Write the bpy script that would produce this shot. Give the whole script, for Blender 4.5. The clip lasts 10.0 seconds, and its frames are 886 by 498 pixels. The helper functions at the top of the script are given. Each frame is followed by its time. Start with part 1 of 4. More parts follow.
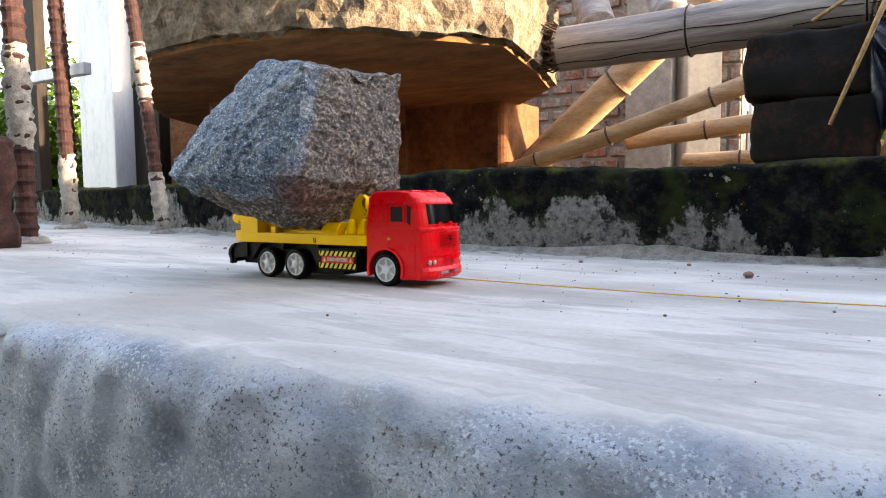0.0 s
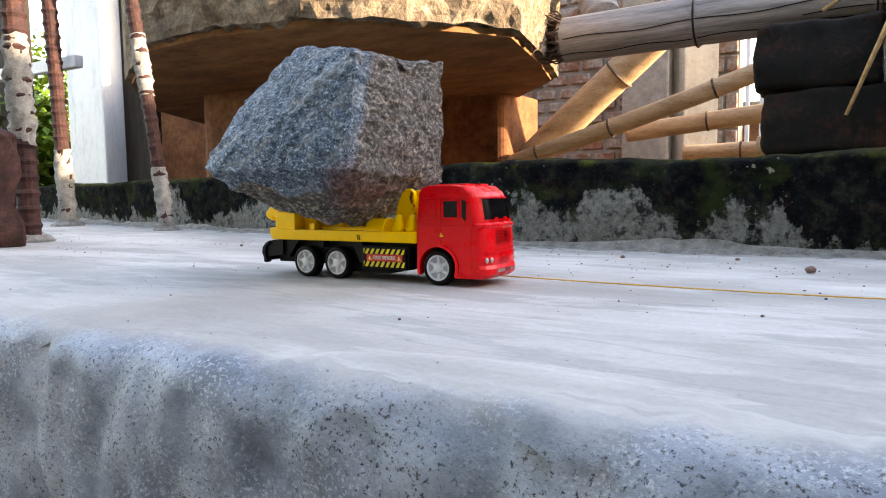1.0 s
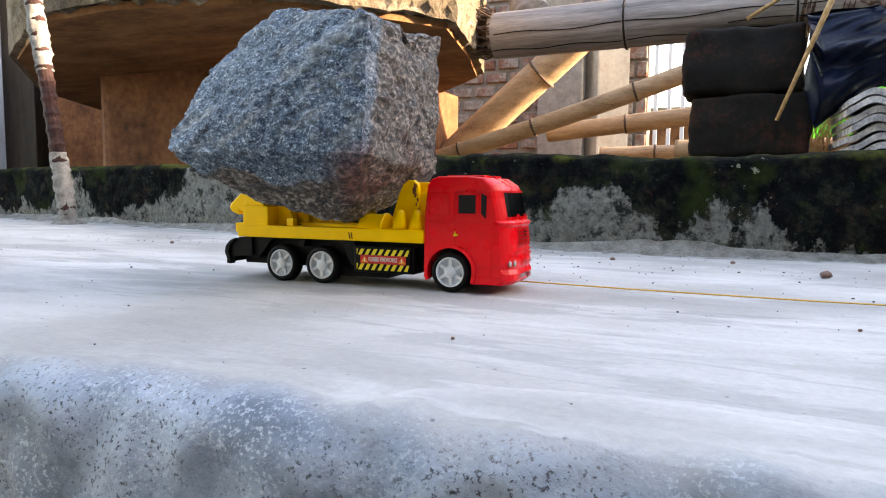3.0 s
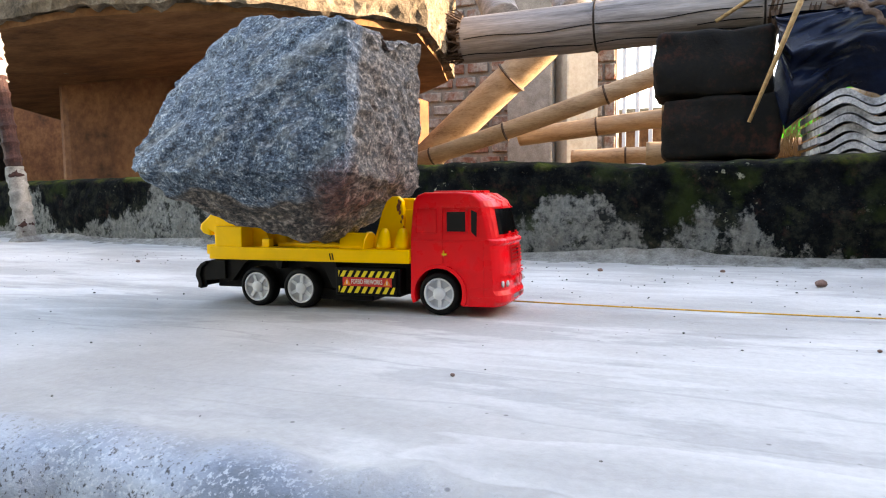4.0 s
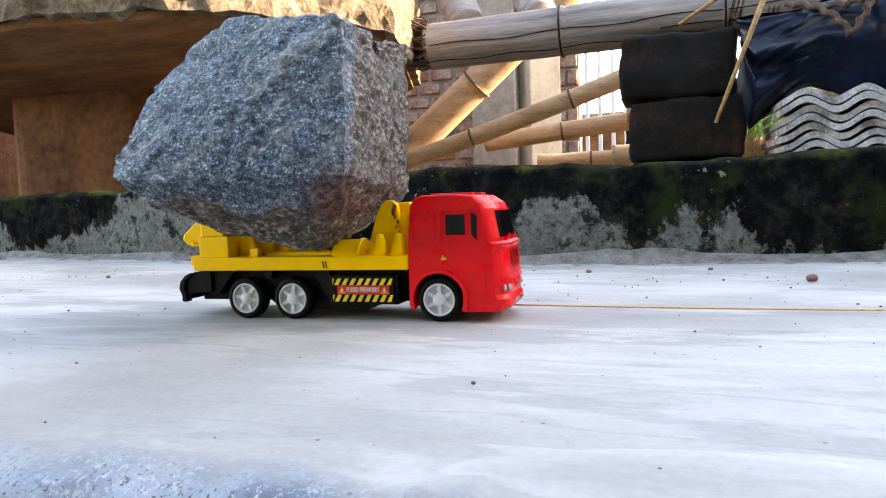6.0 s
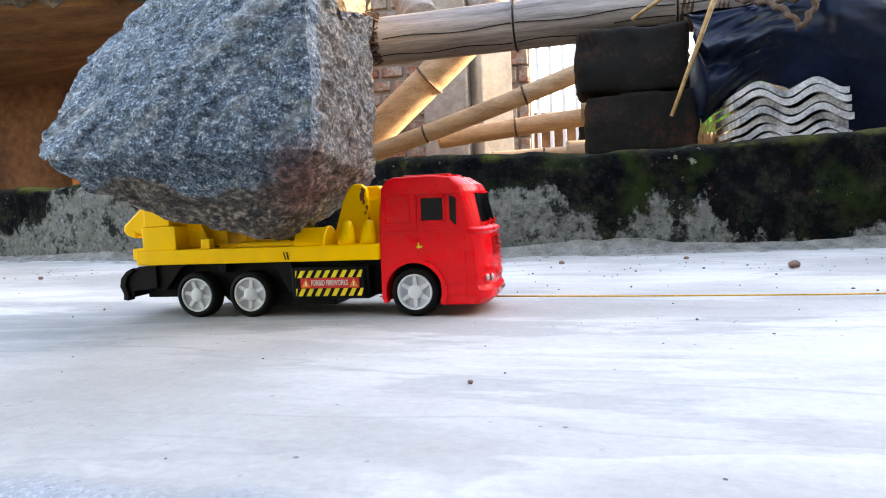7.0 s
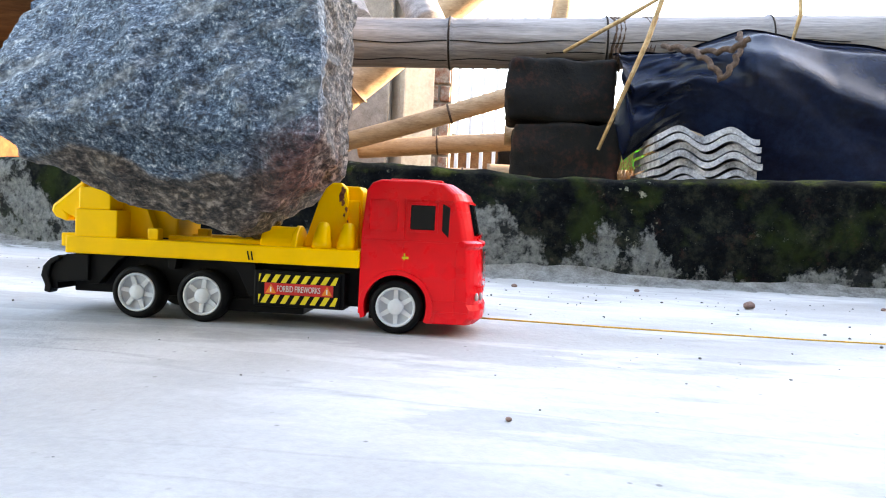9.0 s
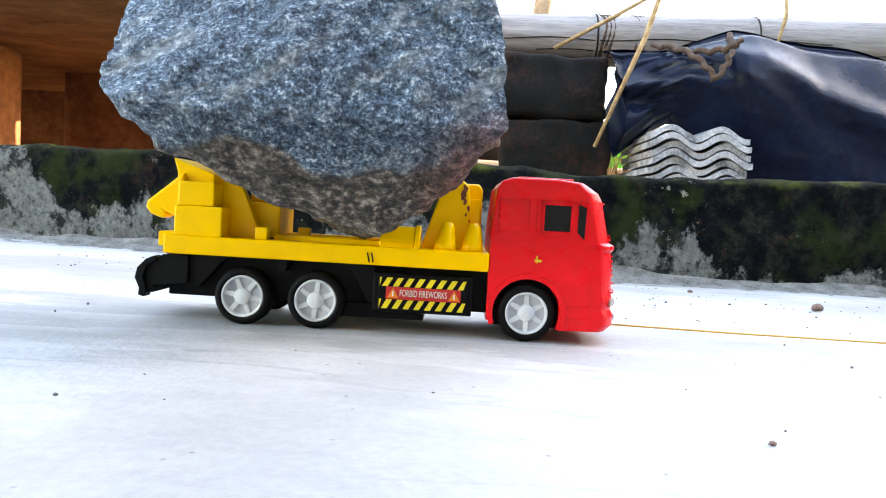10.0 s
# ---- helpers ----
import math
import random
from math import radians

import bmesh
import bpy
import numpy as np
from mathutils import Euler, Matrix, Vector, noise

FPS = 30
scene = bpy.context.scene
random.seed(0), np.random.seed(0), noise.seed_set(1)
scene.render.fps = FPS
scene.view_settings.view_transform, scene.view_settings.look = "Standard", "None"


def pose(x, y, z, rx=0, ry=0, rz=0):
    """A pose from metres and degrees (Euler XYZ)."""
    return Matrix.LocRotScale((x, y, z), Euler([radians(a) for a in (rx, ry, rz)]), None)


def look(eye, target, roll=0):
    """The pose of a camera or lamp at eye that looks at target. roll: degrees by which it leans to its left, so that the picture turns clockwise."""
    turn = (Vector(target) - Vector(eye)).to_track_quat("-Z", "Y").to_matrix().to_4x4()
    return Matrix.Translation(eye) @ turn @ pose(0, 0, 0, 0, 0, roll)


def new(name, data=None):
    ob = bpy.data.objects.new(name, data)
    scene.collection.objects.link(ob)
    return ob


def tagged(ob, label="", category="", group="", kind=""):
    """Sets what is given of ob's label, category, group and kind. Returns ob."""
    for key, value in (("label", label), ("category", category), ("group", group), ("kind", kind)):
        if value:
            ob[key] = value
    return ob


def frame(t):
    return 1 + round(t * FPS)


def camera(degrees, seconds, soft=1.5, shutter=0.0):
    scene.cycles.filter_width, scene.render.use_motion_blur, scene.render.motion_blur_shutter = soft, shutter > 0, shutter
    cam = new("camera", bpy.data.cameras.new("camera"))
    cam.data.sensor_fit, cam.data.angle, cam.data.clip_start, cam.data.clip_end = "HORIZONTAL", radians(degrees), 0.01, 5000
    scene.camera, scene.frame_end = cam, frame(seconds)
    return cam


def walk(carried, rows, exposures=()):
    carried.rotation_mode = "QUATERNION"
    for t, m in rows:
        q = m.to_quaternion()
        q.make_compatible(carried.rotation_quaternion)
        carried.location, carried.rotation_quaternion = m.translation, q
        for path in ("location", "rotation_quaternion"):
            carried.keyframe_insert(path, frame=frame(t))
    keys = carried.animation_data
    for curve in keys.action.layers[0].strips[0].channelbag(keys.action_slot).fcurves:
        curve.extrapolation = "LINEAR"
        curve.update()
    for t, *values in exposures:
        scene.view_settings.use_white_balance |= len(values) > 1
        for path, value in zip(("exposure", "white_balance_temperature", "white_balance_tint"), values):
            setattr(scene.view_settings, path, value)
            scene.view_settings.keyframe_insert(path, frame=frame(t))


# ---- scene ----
cam = camera(66.0, 10.0, 1.1)
PATH = [
    (0, (0.3010, -0.4025, 0.0635), (-0.7529, 1.2912, -0.0800), -0.34),
    (0.5, (0.2727, -0.4018, 0.0622), (-0.7761, 1.2936, -0.0980), -0.57),
    (1, (0.2462, -0.4046, 0.0643), (-0.7750, 1.3073, -0.0979), -0.73),
    (1.5, (0.2180, -0.3911, 0.0675), (-0.7522, 1.3513, -0.0838), -0.06),
    (2, (0.1912, -0.3793, 0.0695), (-0.6953, 1.4071, -0.0816), 0.34),
    (2.5, (0.1756, -0.3807, 0.0590), (-0.6414, 1.4366, -0.1143), 0.37),
    (3.8, (0.1254, -0.3643, 0.0673), (-0.5675, 1.5056, -0.0864), -0.21),
    (4, (0.1340, -0.3598, 0.0687), (-0.5480, 1.5136, -0.0903), -0.65),
    (4.5, (0.1258, -0.3619, 0.0784), (-0.5514, 1.5161, -0.0420), -1.32),
    (5, (0.1268, -0.3611, 0.0733), (-0.5290, 1.5245, -0.0477), -1.67),
    (5.5, (0.1273, -0.3613, 0.0784), (-0.4895, 1.5372, -0.0452), -1.80),
    (5.7, (0.1247, -0.3602, 0.0716), (-0.4764, 1.5426, -0.0615), -1.86),
    (6.8, (0.0788, -0.3305, 0.0609), (-0.4179, 1.6015, -0.0823), -2.69),
    (7, (0.0904, -0.3264, 0.0577), (-0.3552, 1.6181, -0.0857), -2.58),
    (7.5, (0.0787, -0.3309, 0.0594), (-0.2882, 1.6326, -0.0401), -1.79),
    (8, (0.0660, -0.3239, 0.0672), (-0.2003, 1.6571, -0.0029), -0.21),
    (8.5, (0.0598, -0.3125, 0.0601), (-0.1570, 1.6735, -0.0340), 1.54),
    (9, (0.0443, -0.3040, 0.0550), (-0.1121, 1.6875, -0.0435), 2.75),
    (9.5, (0.0170, -0.2990, 0.0545), (-0.1129, 1.6936, -0.0585), 3.69),
    (10, (-0.0327, -0.2893, 0.0534), (-0.0627, 1.7076, -0.0542), 3.33),
]
EXPOSURE = [(0.0, 3.18, 8500, 18), (2.5, 3.28, 8500, 18), (4.5, 3.4, 8450, 18), (5.5, 3.4, 8400, 17), (7.0, 3.62, 8350, 17), (7.5, 3.6, 8350, 17), (8.0, 3.72, 8350, 17), (9.0, 3.82, 8100, 16), (9.5, 3.82, 8050, 16), (10.0, 4.1, 8150, 15)]
walk(cam, [(t, look(eye, target, roll)) for t, eye, target, roll in PATH], EXPOSURE)


from mathutils.geometry import tessellate_polygon

# ---- world, sun, exposure ----
world = bpy.data.worlds.new("sky")
scene.world = world
world.use_nodes = True
wn = world.node_tree.nodes
sky = wn.new("ShaderNodeTexSky")
sky.sky_type, sky.sun_disc = "NISHITA", False
SUN = Vector((0.80, 0.24, 0.25)).normalized()
sky.sun_elevation = math.asin(SUN.z)
sky.sun_rotation = math.atan2(SUN.x, SUN.y)
world.node_tree.links.new(sky.outputs[0], wn["Background"].inputs[0])
wn["Background"].inputs[1].default_value = 0.15
sun = new("sun", bpy.data.lights.new("sun", "SUN"))
sun.data.energy, sun.data.angle, sun.data.color = 2.8, radians(0.5), (1.0, 0.9, 0.75)
sun.matrix_world = look(SUN * 10, (0, 0, 0))


# ---- materials ----
def mat(name, rough=0.6, metal=0.0, spec=0.5):
    m = bpy.data.materials.new(name)
    m.use_nodes = True
    b = m.node_tree.nodes["Principled BSDF"]
    b.inputs["Roughness"].default_value = rough
    b.inputs["Metallic"].default_value = metal
    b.inputs["Specular IOR Level"].default_value = spec
    return m, m.node_tree, b


def coords(nt, space="Object"):
    return nt.nodes.new("ShaderNodeTexCoord").outputs[space]


def tex_noise(nt, vec, scale, detail=6, rough=0.6, stretch=None):
    if stretch:
        mp = nt.nodes.new("ShaderNodeMapping")
        mp.inputs["Scale"].default_value = stretch
        nt.links.new(vec, mp.inputs[0])
        vec = mp.outputs[0]
    n = nt.nodes.new("ShaderNodeTexNoise")
    n.inputs["Scale"].default_value, n.inputs["Detail"].default_value, n.inputs["Roughness"].default_value = scale, detail, rough
    nt.links.new(vec, n.inputs["Vector"])
    return n.outputs["Fac"]


def tex_cells(nt, vec, scale, out="Color"):
    n = nt.nodes.new("ShaderNodeTexVoronoi")
    n.inputs["Scale"].default_value = scale
    nt.links.new(vec, n.inputs["Vector"])
    return n.outputs[out]


def ramp(nt, fac, stops):
    r = nt.nodes.new("ShaderNodeValToRGB")
    while len(r.color_ramp.elements) < len(stops):
        r.color_ramp.elements.new(0.5)
    for e, (p, c) in zip(r.color_ramp.elements, stops):
        e.position = p
        e.color = (*c, 1) if isinstance(c, tuple) else (c, c, c, 1)
    nt.links.new(fac, r.inputs[0])
    return r.outputs[0]


def mix(nt, fac, a, b, mode="MIX"):
    n = nt.nodes.new("ShaderNodeMix")
    n.data_type, n.blend_type = "RGBA", mode
    for sock, v in ((n.inputs["Factor"], fac), (n.inputs["A"], a), (n.inputs["B"], b)):
        if hasattr(v, "is_linked"):
            nt.links.new(v, sock)
        elif isinstance(v, tuple):
            sock.default_value = (*v, 1)
        else:
            sock.default_value = v
    return n.outputs["Result"]


def mathn(nt, op, a, b=0.0):
    n = nt.nodes.new("ShaderNodeMath")
    n.operation = op
    for sock, v in zip(n.inputs, (a, b)):
        if hasattr(v, "is_linked"):
            nt.links.new(v, sock)
        else:
            sock.default_value = v
    return n.outputs[0]


def axis(nt, vec, which):
    n = nt.nodes.new("ShaderNodeSeparateXYZ")
    nt.links.new(vec, n.inputs[0])
    return n.outputs[which]


def finish(nt, b, color, height=None, strength=0.5, dist=0.002, rough=None):
    if isinstance(color, tuple):
        b.inputs["Base Color"].default_value = (*color, 1)
    else:
        nt.links.new(color, b.inputs["Base Color"])
    if height is not None:
        bp = nt.nodes.new("ShaderNodeBump")
        bp.inputs["Strength"].default_value, bp.inputs["Distance"].default_value = strength, dist
        nt.links.new(height, bp.inputs["Height"])
        nt.links.new(bp.outputs[0], b.inputs["Normal"])
    if rough is not None:
        nt.links.new(rough, b.inputs["Roughness"])


def plastic(name, col, rough=0.3, dirt=0.12, spec=0.35):
    m, nt, b = mat(name, rough, 0.0, spec)
    v = coords(nt)
    n = tex_noise(nt, v, 90, 5)
    n2 = tex_noise(nt, v, 900, 3)
    dark = tuple(c * (1 - dirt * 2) for c in col)
    c = mix(nt, ramp(nt, n, [(0.35, 0.0), (0.7, 1.0)]), dark, col)
    finish(nt, b, c, n2, 0.08, 0.0004, ramp(nt, n, [(0.2, rough + 0.18), (0.8, rough - 0.06)]))
    return m


def make_concrete():
    m, nt, b = mat("concrete", 0.75, spec=0.35)
    v = coords(nt)
    big = tex_noise(nt, v, 5, 7, 0.6, (0.7, 1.5, 1))
    streak = tex_noise(nt, v, 14, 8, 0.65, (0.55, 1.3, 1))
    fine = tex_noise(nt, v, 260, 4, 0.7)
    speck = tex_cells(nt, v, 130, "Distance")
    stain = ramp(nt, tex_noise(nt, v, 8, 9, 0.62, (0.6, 2.0, 1)), [(0.53, 0.0), (0.57, 0.65)])
    c = ramp(nt, big, [(0.36, (0.30, 0.295, 0.285)), (0.46, (0.37, 0.365, 0.355)), (0.49, (0.43, 0.425, 0.415)), (0.68, (0.52, 0.515, 0.505))])
    c = mix(nt, ramp(nt, streak, [(0.38, 0.55), (0.55, 0.0)]), c, (0.31, 0.30, 0.285))
    c = mix(nt, stain, c, (0.29, 0.285, 0.28))
    sweep = tex_noise(nt, v, 3.2, 5, 0.5, (0.5, 3.2, 1))
    c = mix(nt, ramp(nt, sweep, [(0.470, 0.0), (0.486, 0.55), (0.490, 0.0)]), c, (0.27, 0.265, 0.26))
    c = mix(nt, ramp(nt, sweep, [(0.555, 0.0), (0.56, 0.35), (0.60, 0.0)]), c, (0.58, 0.58, 0.575))
    c = mix(nt, 0.15, c, ramp(nt, fine, [(0.3, 0.25), (0.7, 0.75)]), "OVERLAY")
    c = mix(nt, mathn(nt, "MULTIPLY", ramp(nt, speck, [(0.06, 1.0), (0.12, 0.0)]), ramp(nt, tex_noise(nt, v, 40, 3), [(0.5, 0.0), (0.62, 0.8)])), c, (0.10, 0.095, 0.09))
    # the worn, coarse front edge of the slab shows its grey-blue aggregate
    y = axis(nt, v, "Y")
    edge = mathn(nt, "ADD", y, mathn(nt, "MULTIPLY", mathn(nt, "SUBTRACT", tex_noise(nt, v, 12, 5), 0.5), 0.045))
    er = nt.nodes.new("ShaderNodeMapRange")
    er.inputs["From Min"].default_value, er.inputs["From Max"].default_value = -0.204, -0.220
    nt.links.new(edge, er.inputs["Value"])
    coarse = ramp(nt, tex_noise(nt, v, 30, 6, 0.6), [(0.34, (0.12, 0.150, 0.195)), (0.5, (0.215, 0.26, 0.325)), (0.66, (0.33, 0.385, 0.465))])
    pits = mathn(nt, "MULTIPLY", ramp(nt, tex_noise(nt, v, 560, 4, 0.7), [(0.38, 1.0), (0.44, 0.0)]), ramp(nt, tex_noise(nt, v, 30, 4), [(0.44, 0.25), (0.56, 1.0)]))
    coarse = mix(nt, pits, coarse, (0.045, 0.048, 0.055))
    flecks = mathn(nt, "MULTIPLY", ramp(nt, tex_noise(nt, v, 620, 4, 0.7), [(0.53, 0.0), (0.60, 0.85)]), ramp(nt, tex_noise(nt, v, 26, 4), [(0.42, 0.1), (0.56, 0.9)]))
    coarse = mix(nt, flecks, coarse, (0.46, 0.51, 0.58))
    coarse = mix(nt, ramp(nt, tex_noise(nt, v, 9, 5), [(0.62, 0.0), (0.70, 0.5)]), coarse, (0.20, 0.15, 0.13))
    c = mix(nt, er.outputs[0], c, coarse)
    h = mathn(nt, "ADD", mathn(nt, "MULTIPLY", fine, 0.6), mathn(nt, "MULTIPLY", tex_noise(nt, v, 60, 6, 0.7), mathn(nt, "ADD", mathn(nt, "MULTIPLY", er.outputs[0], 2.2), 0.5)))
    finish(nt, b, c, h, 0.5, 0.0016, ramp(nt, streak, [(0.3, 0.5), (0.7, 0.8)]))
    return m


def make_moss():
    m, nt, b = mat("mossy_wall", 0.95, spec=0.02)
    v = coords(nt)
    z = axis(nt, v, "Z")
    blotch = tex_noise(nt, v, 22, 8, 0.7)
    fine = tex_noise(nt, v, 160, 6, 0.75)
    c = ramp(nt, tex_noise(nt, v, 45, 8, 0.75), [(0.34, (0.0015, 0.002, 0.003)), (0.50, (0.006, 0.007, 0.008)), (0.62, (0.020, 0.022, 0.016)), (0.74, (0.070, 0.056, 0.044))])
    c = mix(nt, ramp(nt, tex_noise(nt, v, 18, 6), [(0.52, 0.0), (0.64, 0.6)]), c, (0.024, 0.036, 0.010))
    # bare plaster climbs unevenly from the foot of the wall
    hgt = mathn(nt, "ADD", z, mathn(nt, "MULTIPLY", mathn(nt, "SUBTRACT", tex_noise(nt, v, 4.2, 7, 0.62, (1, 1, 0.5)), 0.5), -0.40))
    pr = nt.nodes.new("ShaderNodeMapRange")
    pr.inputs["From Min"].default_value, pr.inputs["From Max"].default_value = 0.043, 0.036
    nt.links.new(mathn(nt, "ADD", hgt, mathn(nt, "MULTIPLY", mathn(nt, "SUBTRACT", tex_noise(nt, v, 90, 9, 0.75), 0.5), 0.045)), pr.inputs["Value"])
    plaster = ramp(nt, fine, [(0.34, (0.020, 0.022, 0.022)), (0.42, (0.115, 0.12, 0.118)), (0.64, (0.235, 0.24, 0.225))])
    holes = ramp(nt, tex_noise(nt, v, 34, 8, 0.7), [(0.40, 0.1), (0.47, 1.0)])
    c = mix(nt, mathn(nt, "MULTIPLY", pr.outputs[0], holes), c, plaster)
    c = mix(nt, ramp(nt, tex_noise(nt, v, 240, 4, 0.8), [(0.64, 0.0), (0.71, 0.45)]), c, (0.13, 0.135, 0.12))
    c = mix(nt, mathn(nt, "MULTIPLY", ramp(nt, tex_noise(nt, v, 34, 5, 0.7), [(0.56, 0.0), (0.64, 0.5)]), ramp(nt, fine, [(0.45, 0.0), (0.6, 1.0)])), c, (0.05, 0.024, 0.018))
    # pale lichen spots
    c = mix(nt, mathn(nt, "MULTIPLY", ramp(nt, tex_noise(nt, v, 75, 5, 0.7), [(0.62, 0.0), (0.67, 1.0)]), ramp(nt, tex_noise(nt, v, 7, 3), [(0.55, 0.0), (0.66, 0.8)])), c, (0.36, 0.37, 0.30))
    # moss cushion along the top
    tr = nt.nodes.new("ShaderNodeMapRange")
    tr.inputs["From Min"].default_value, tr.inputs["From Max"].default_value = 0.094, 0.104
    nt.links.new(mathn(nt, "ADD", z, mathn(nt, "MULTIPLY", mathn(nt, "SUBTRACT", blotch, 0.5), 0.03)), tr.inputs["Value"])
    top = ramp(nt, blotch, [(0.38, (0.012, 0.011, 0.009)), (0.5, (0.025, 0.024, 0.015)), (0.6, (0.06, 0.075, 0.010)), (0.75, (0.11, 0.085, 0.065))])
    c = mix(nt, tr.outputs[0], c, top)
    finish(nt, b, c, mathn(nt, "ADD", fine, mathn(nt, "MULTIPLY", blotch, 1.5)), 0.7, 0.004)
    return m


def make_granite():
    m, nt, b = mat("granite", 0.62, spec=0.5)
    v = coords(nt)
    g = tex_noise(nt, v, 900, 4, 0.7)
    g2 = tex_noise(nt, v, 300, 6, 0.7, (1, 0.7, 1.3))
    cells = tex_cells(nt, v, 900)
    big = tex_noise(nt, v, 26, 5, 0.55)
    c = ramp(nt, mathn(nt, "ADD", mathn(nt, "MULTIPLY", g, 0.5), mathn(nt, "MULTIPLY", g2, 0.5)), [(0.42, (0.003, 0.010, 0.022)), (0.48, (0.032, 0.066, 0.110)), (0.55, (0.130, 0.205, 0.280)), (0.62, (0.64, 0.71, 0.76))])
    bw = nt.nodes.new("ShaderNodeRGBToBW")
    nt.links.new(cells, bw.inputs[0])
    c = mix(nt, ramp(nt, bw.outputs[0], [(0.84, 0.0), (0.9, 0.3)]), c, (0.50, 0.55, 0.60))
    c = mix(nt, 0.45, c, ramp(nt, big, [(0.3, 0.30), (0.7, 0.70)]), "OVERLAY")
    # pale grey bands that run with the cleavage
    tilt = nt.nodes.new("ShaderNodeMapping")
    tilt.inputs["Rotation"].default_value = (0, radians(32), 0)
    nt.links.new(v, tilt.inputs["Vector"])
    vein = ramp(nt, tex_noise(nt, tilt.outputs[0], 34, 9, 0.72, (0.55, 1.0, 2.0)), [(0.50, 0.0), (0.58, 0.62)])
    c = mix(nt, vein, c, ramp(nt, g2, [(0.40, (0.11, 0.13, 0.145)), (0.52, (0.25, 0.275, 0.29)), (0.62, (0.50, 0.53, 0.54))]))
    # iron-brown skin on underside and cleft face, darkened to paint their shade too
    back = mathn(nt, "SUBTRACT", mathn(nt, "ADD", axis(nt, v, "Y"), 0.075), mathn(nt, "MULTIPLY", mathn(nt, "SUBTRACT", axis(nt, v, "Z"), 0.08), 0.4))
    depth = mathn(nt, "ADD", back, mathn(nt, "MULTIPLY", mathn(nt, "ADD", axis(nt, v, "X"), 0.02), 0.45))
    cleft = nt.nodes.new("ShaderNodeMapRange")
    cleft.inputs["From Min"].default_value, cleft.inputs["From Max"].default_value = 0.004, 0.012
    nt.links.new(mathn(nt, "ADD", depth, mathn(nt, "MULTIPLY", mathn(nt, "SUBTRACT", big, 0.5), 0.012)), cleft.inputs["Value"])
    sk = mathn(nt, "MULTIPLY", cleft.outputs[0], 0.95)
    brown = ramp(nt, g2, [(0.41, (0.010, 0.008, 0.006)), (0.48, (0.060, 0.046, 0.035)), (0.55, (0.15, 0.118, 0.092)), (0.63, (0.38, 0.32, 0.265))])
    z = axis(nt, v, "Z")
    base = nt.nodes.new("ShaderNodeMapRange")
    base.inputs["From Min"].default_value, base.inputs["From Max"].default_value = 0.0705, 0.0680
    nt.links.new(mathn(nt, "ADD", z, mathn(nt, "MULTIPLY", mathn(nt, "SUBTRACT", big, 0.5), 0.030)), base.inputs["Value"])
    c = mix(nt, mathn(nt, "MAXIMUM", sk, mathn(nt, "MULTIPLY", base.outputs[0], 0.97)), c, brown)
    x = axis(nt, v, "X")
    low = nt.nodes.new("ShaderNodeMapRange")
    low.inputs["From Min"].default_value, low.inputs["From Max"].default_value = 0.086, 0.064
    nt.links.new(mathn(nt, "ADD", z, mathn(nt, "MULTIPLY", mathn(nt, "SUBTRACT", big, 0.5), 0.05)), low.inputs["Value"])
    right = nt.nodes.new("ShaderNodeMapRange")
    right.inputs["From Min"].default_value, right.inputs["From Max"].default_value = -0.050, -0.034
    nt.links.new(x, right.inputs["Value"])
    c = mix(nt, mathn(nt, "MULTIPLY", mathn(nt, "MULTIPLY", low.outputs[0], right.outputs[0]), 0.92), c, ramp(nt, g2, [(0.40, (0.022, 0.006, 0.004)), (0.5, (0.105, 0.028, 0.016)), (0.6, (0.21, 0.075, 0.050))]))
    finish(nt, b, c, mathn(nt, "ADD", g2, mathn(nt, "MULTIPLY", g, 0.5)), 1.0, 0.0026, ramp(nt, g, [(0.4, 0.75), (0.65, 0.4)]))
    return m


def earthy(name, lo, mid, hi, scale=30, rough=0.85, stretch=None, bump=0.5, dist=0.003, vary=0.0):
    m, nt, b = mat(name, rough, spec=0.3)
    v = coords(nt)
    n = tex_noise(nt, v, scale, 8, 0.65, stretch)
    f = tex_noise(nt, v, scale * 8, 5, 0.7, stretch)
    c = ramp(nt, mathn(nt, "ADD", mathn(nt, "MULTIPLY", n, 0.7), mathn(nt, "MULTIPLY", f, 0.3)), [(0.33, lo), (0.5, mid), (0.67, hi)])
    if vary:
        oi = nt.nodes.new("ShaderNodeObjectInfo")
        c = mix(nt, vary, c, ramp(nt, oi.outputs["Random"], [(0, 0.2), (1, 0.85)]), "OVERLAY")
    finish(nt, b, c, mathn(nt, "ADD", n, mathn(nt, "MULTIPLY", f, 0.5)), bump, dist)
    return m


M_CONC = make_concrete()
M_MOSS = make_moss()
M_GRAN = make_granite()
M_RED = plastic("red_plastic", (0.82, 0.002, 0.008), 0.24, 0.04, 0.28)
M_YEL = plastic("yellow_plastic", (0.98, 0.55, 0.001), 0.30, 0.04, 0.2)
M_BLK = plastic("black_plastic", (0.0025, 0.0025, 0.003), 0.45, 0.12, 0.1)
M_TYRE = plastic("tyre_black", (0.003, 0.003, 0.0035), 0.6, 0.12, 0.12)
M_RIM = plastic("rim_gap_shade", (0.46, 0.49, 0.54), 0.45)
M_WHT = plastic("white_plastic", (0.68, 0.71, 0.75), 0.35)
M_GLASS = plastic("dark_pane", (0.003, 0.003, 0.004), 0.12, 0.1, 0.3)
M_STY = plastic("print_yellow", (0.80, 0.62, 0.02), 0.35)
M_STR = plastic("print_red", (0.62, 0.02, 0.015), 0.35)
M_STO = plastic("print_orange", (0.85, 0.25, 0.02), 0.35)
M_STW = plastic("print_white", (0.8, 0.78, 0.74), 0.35)
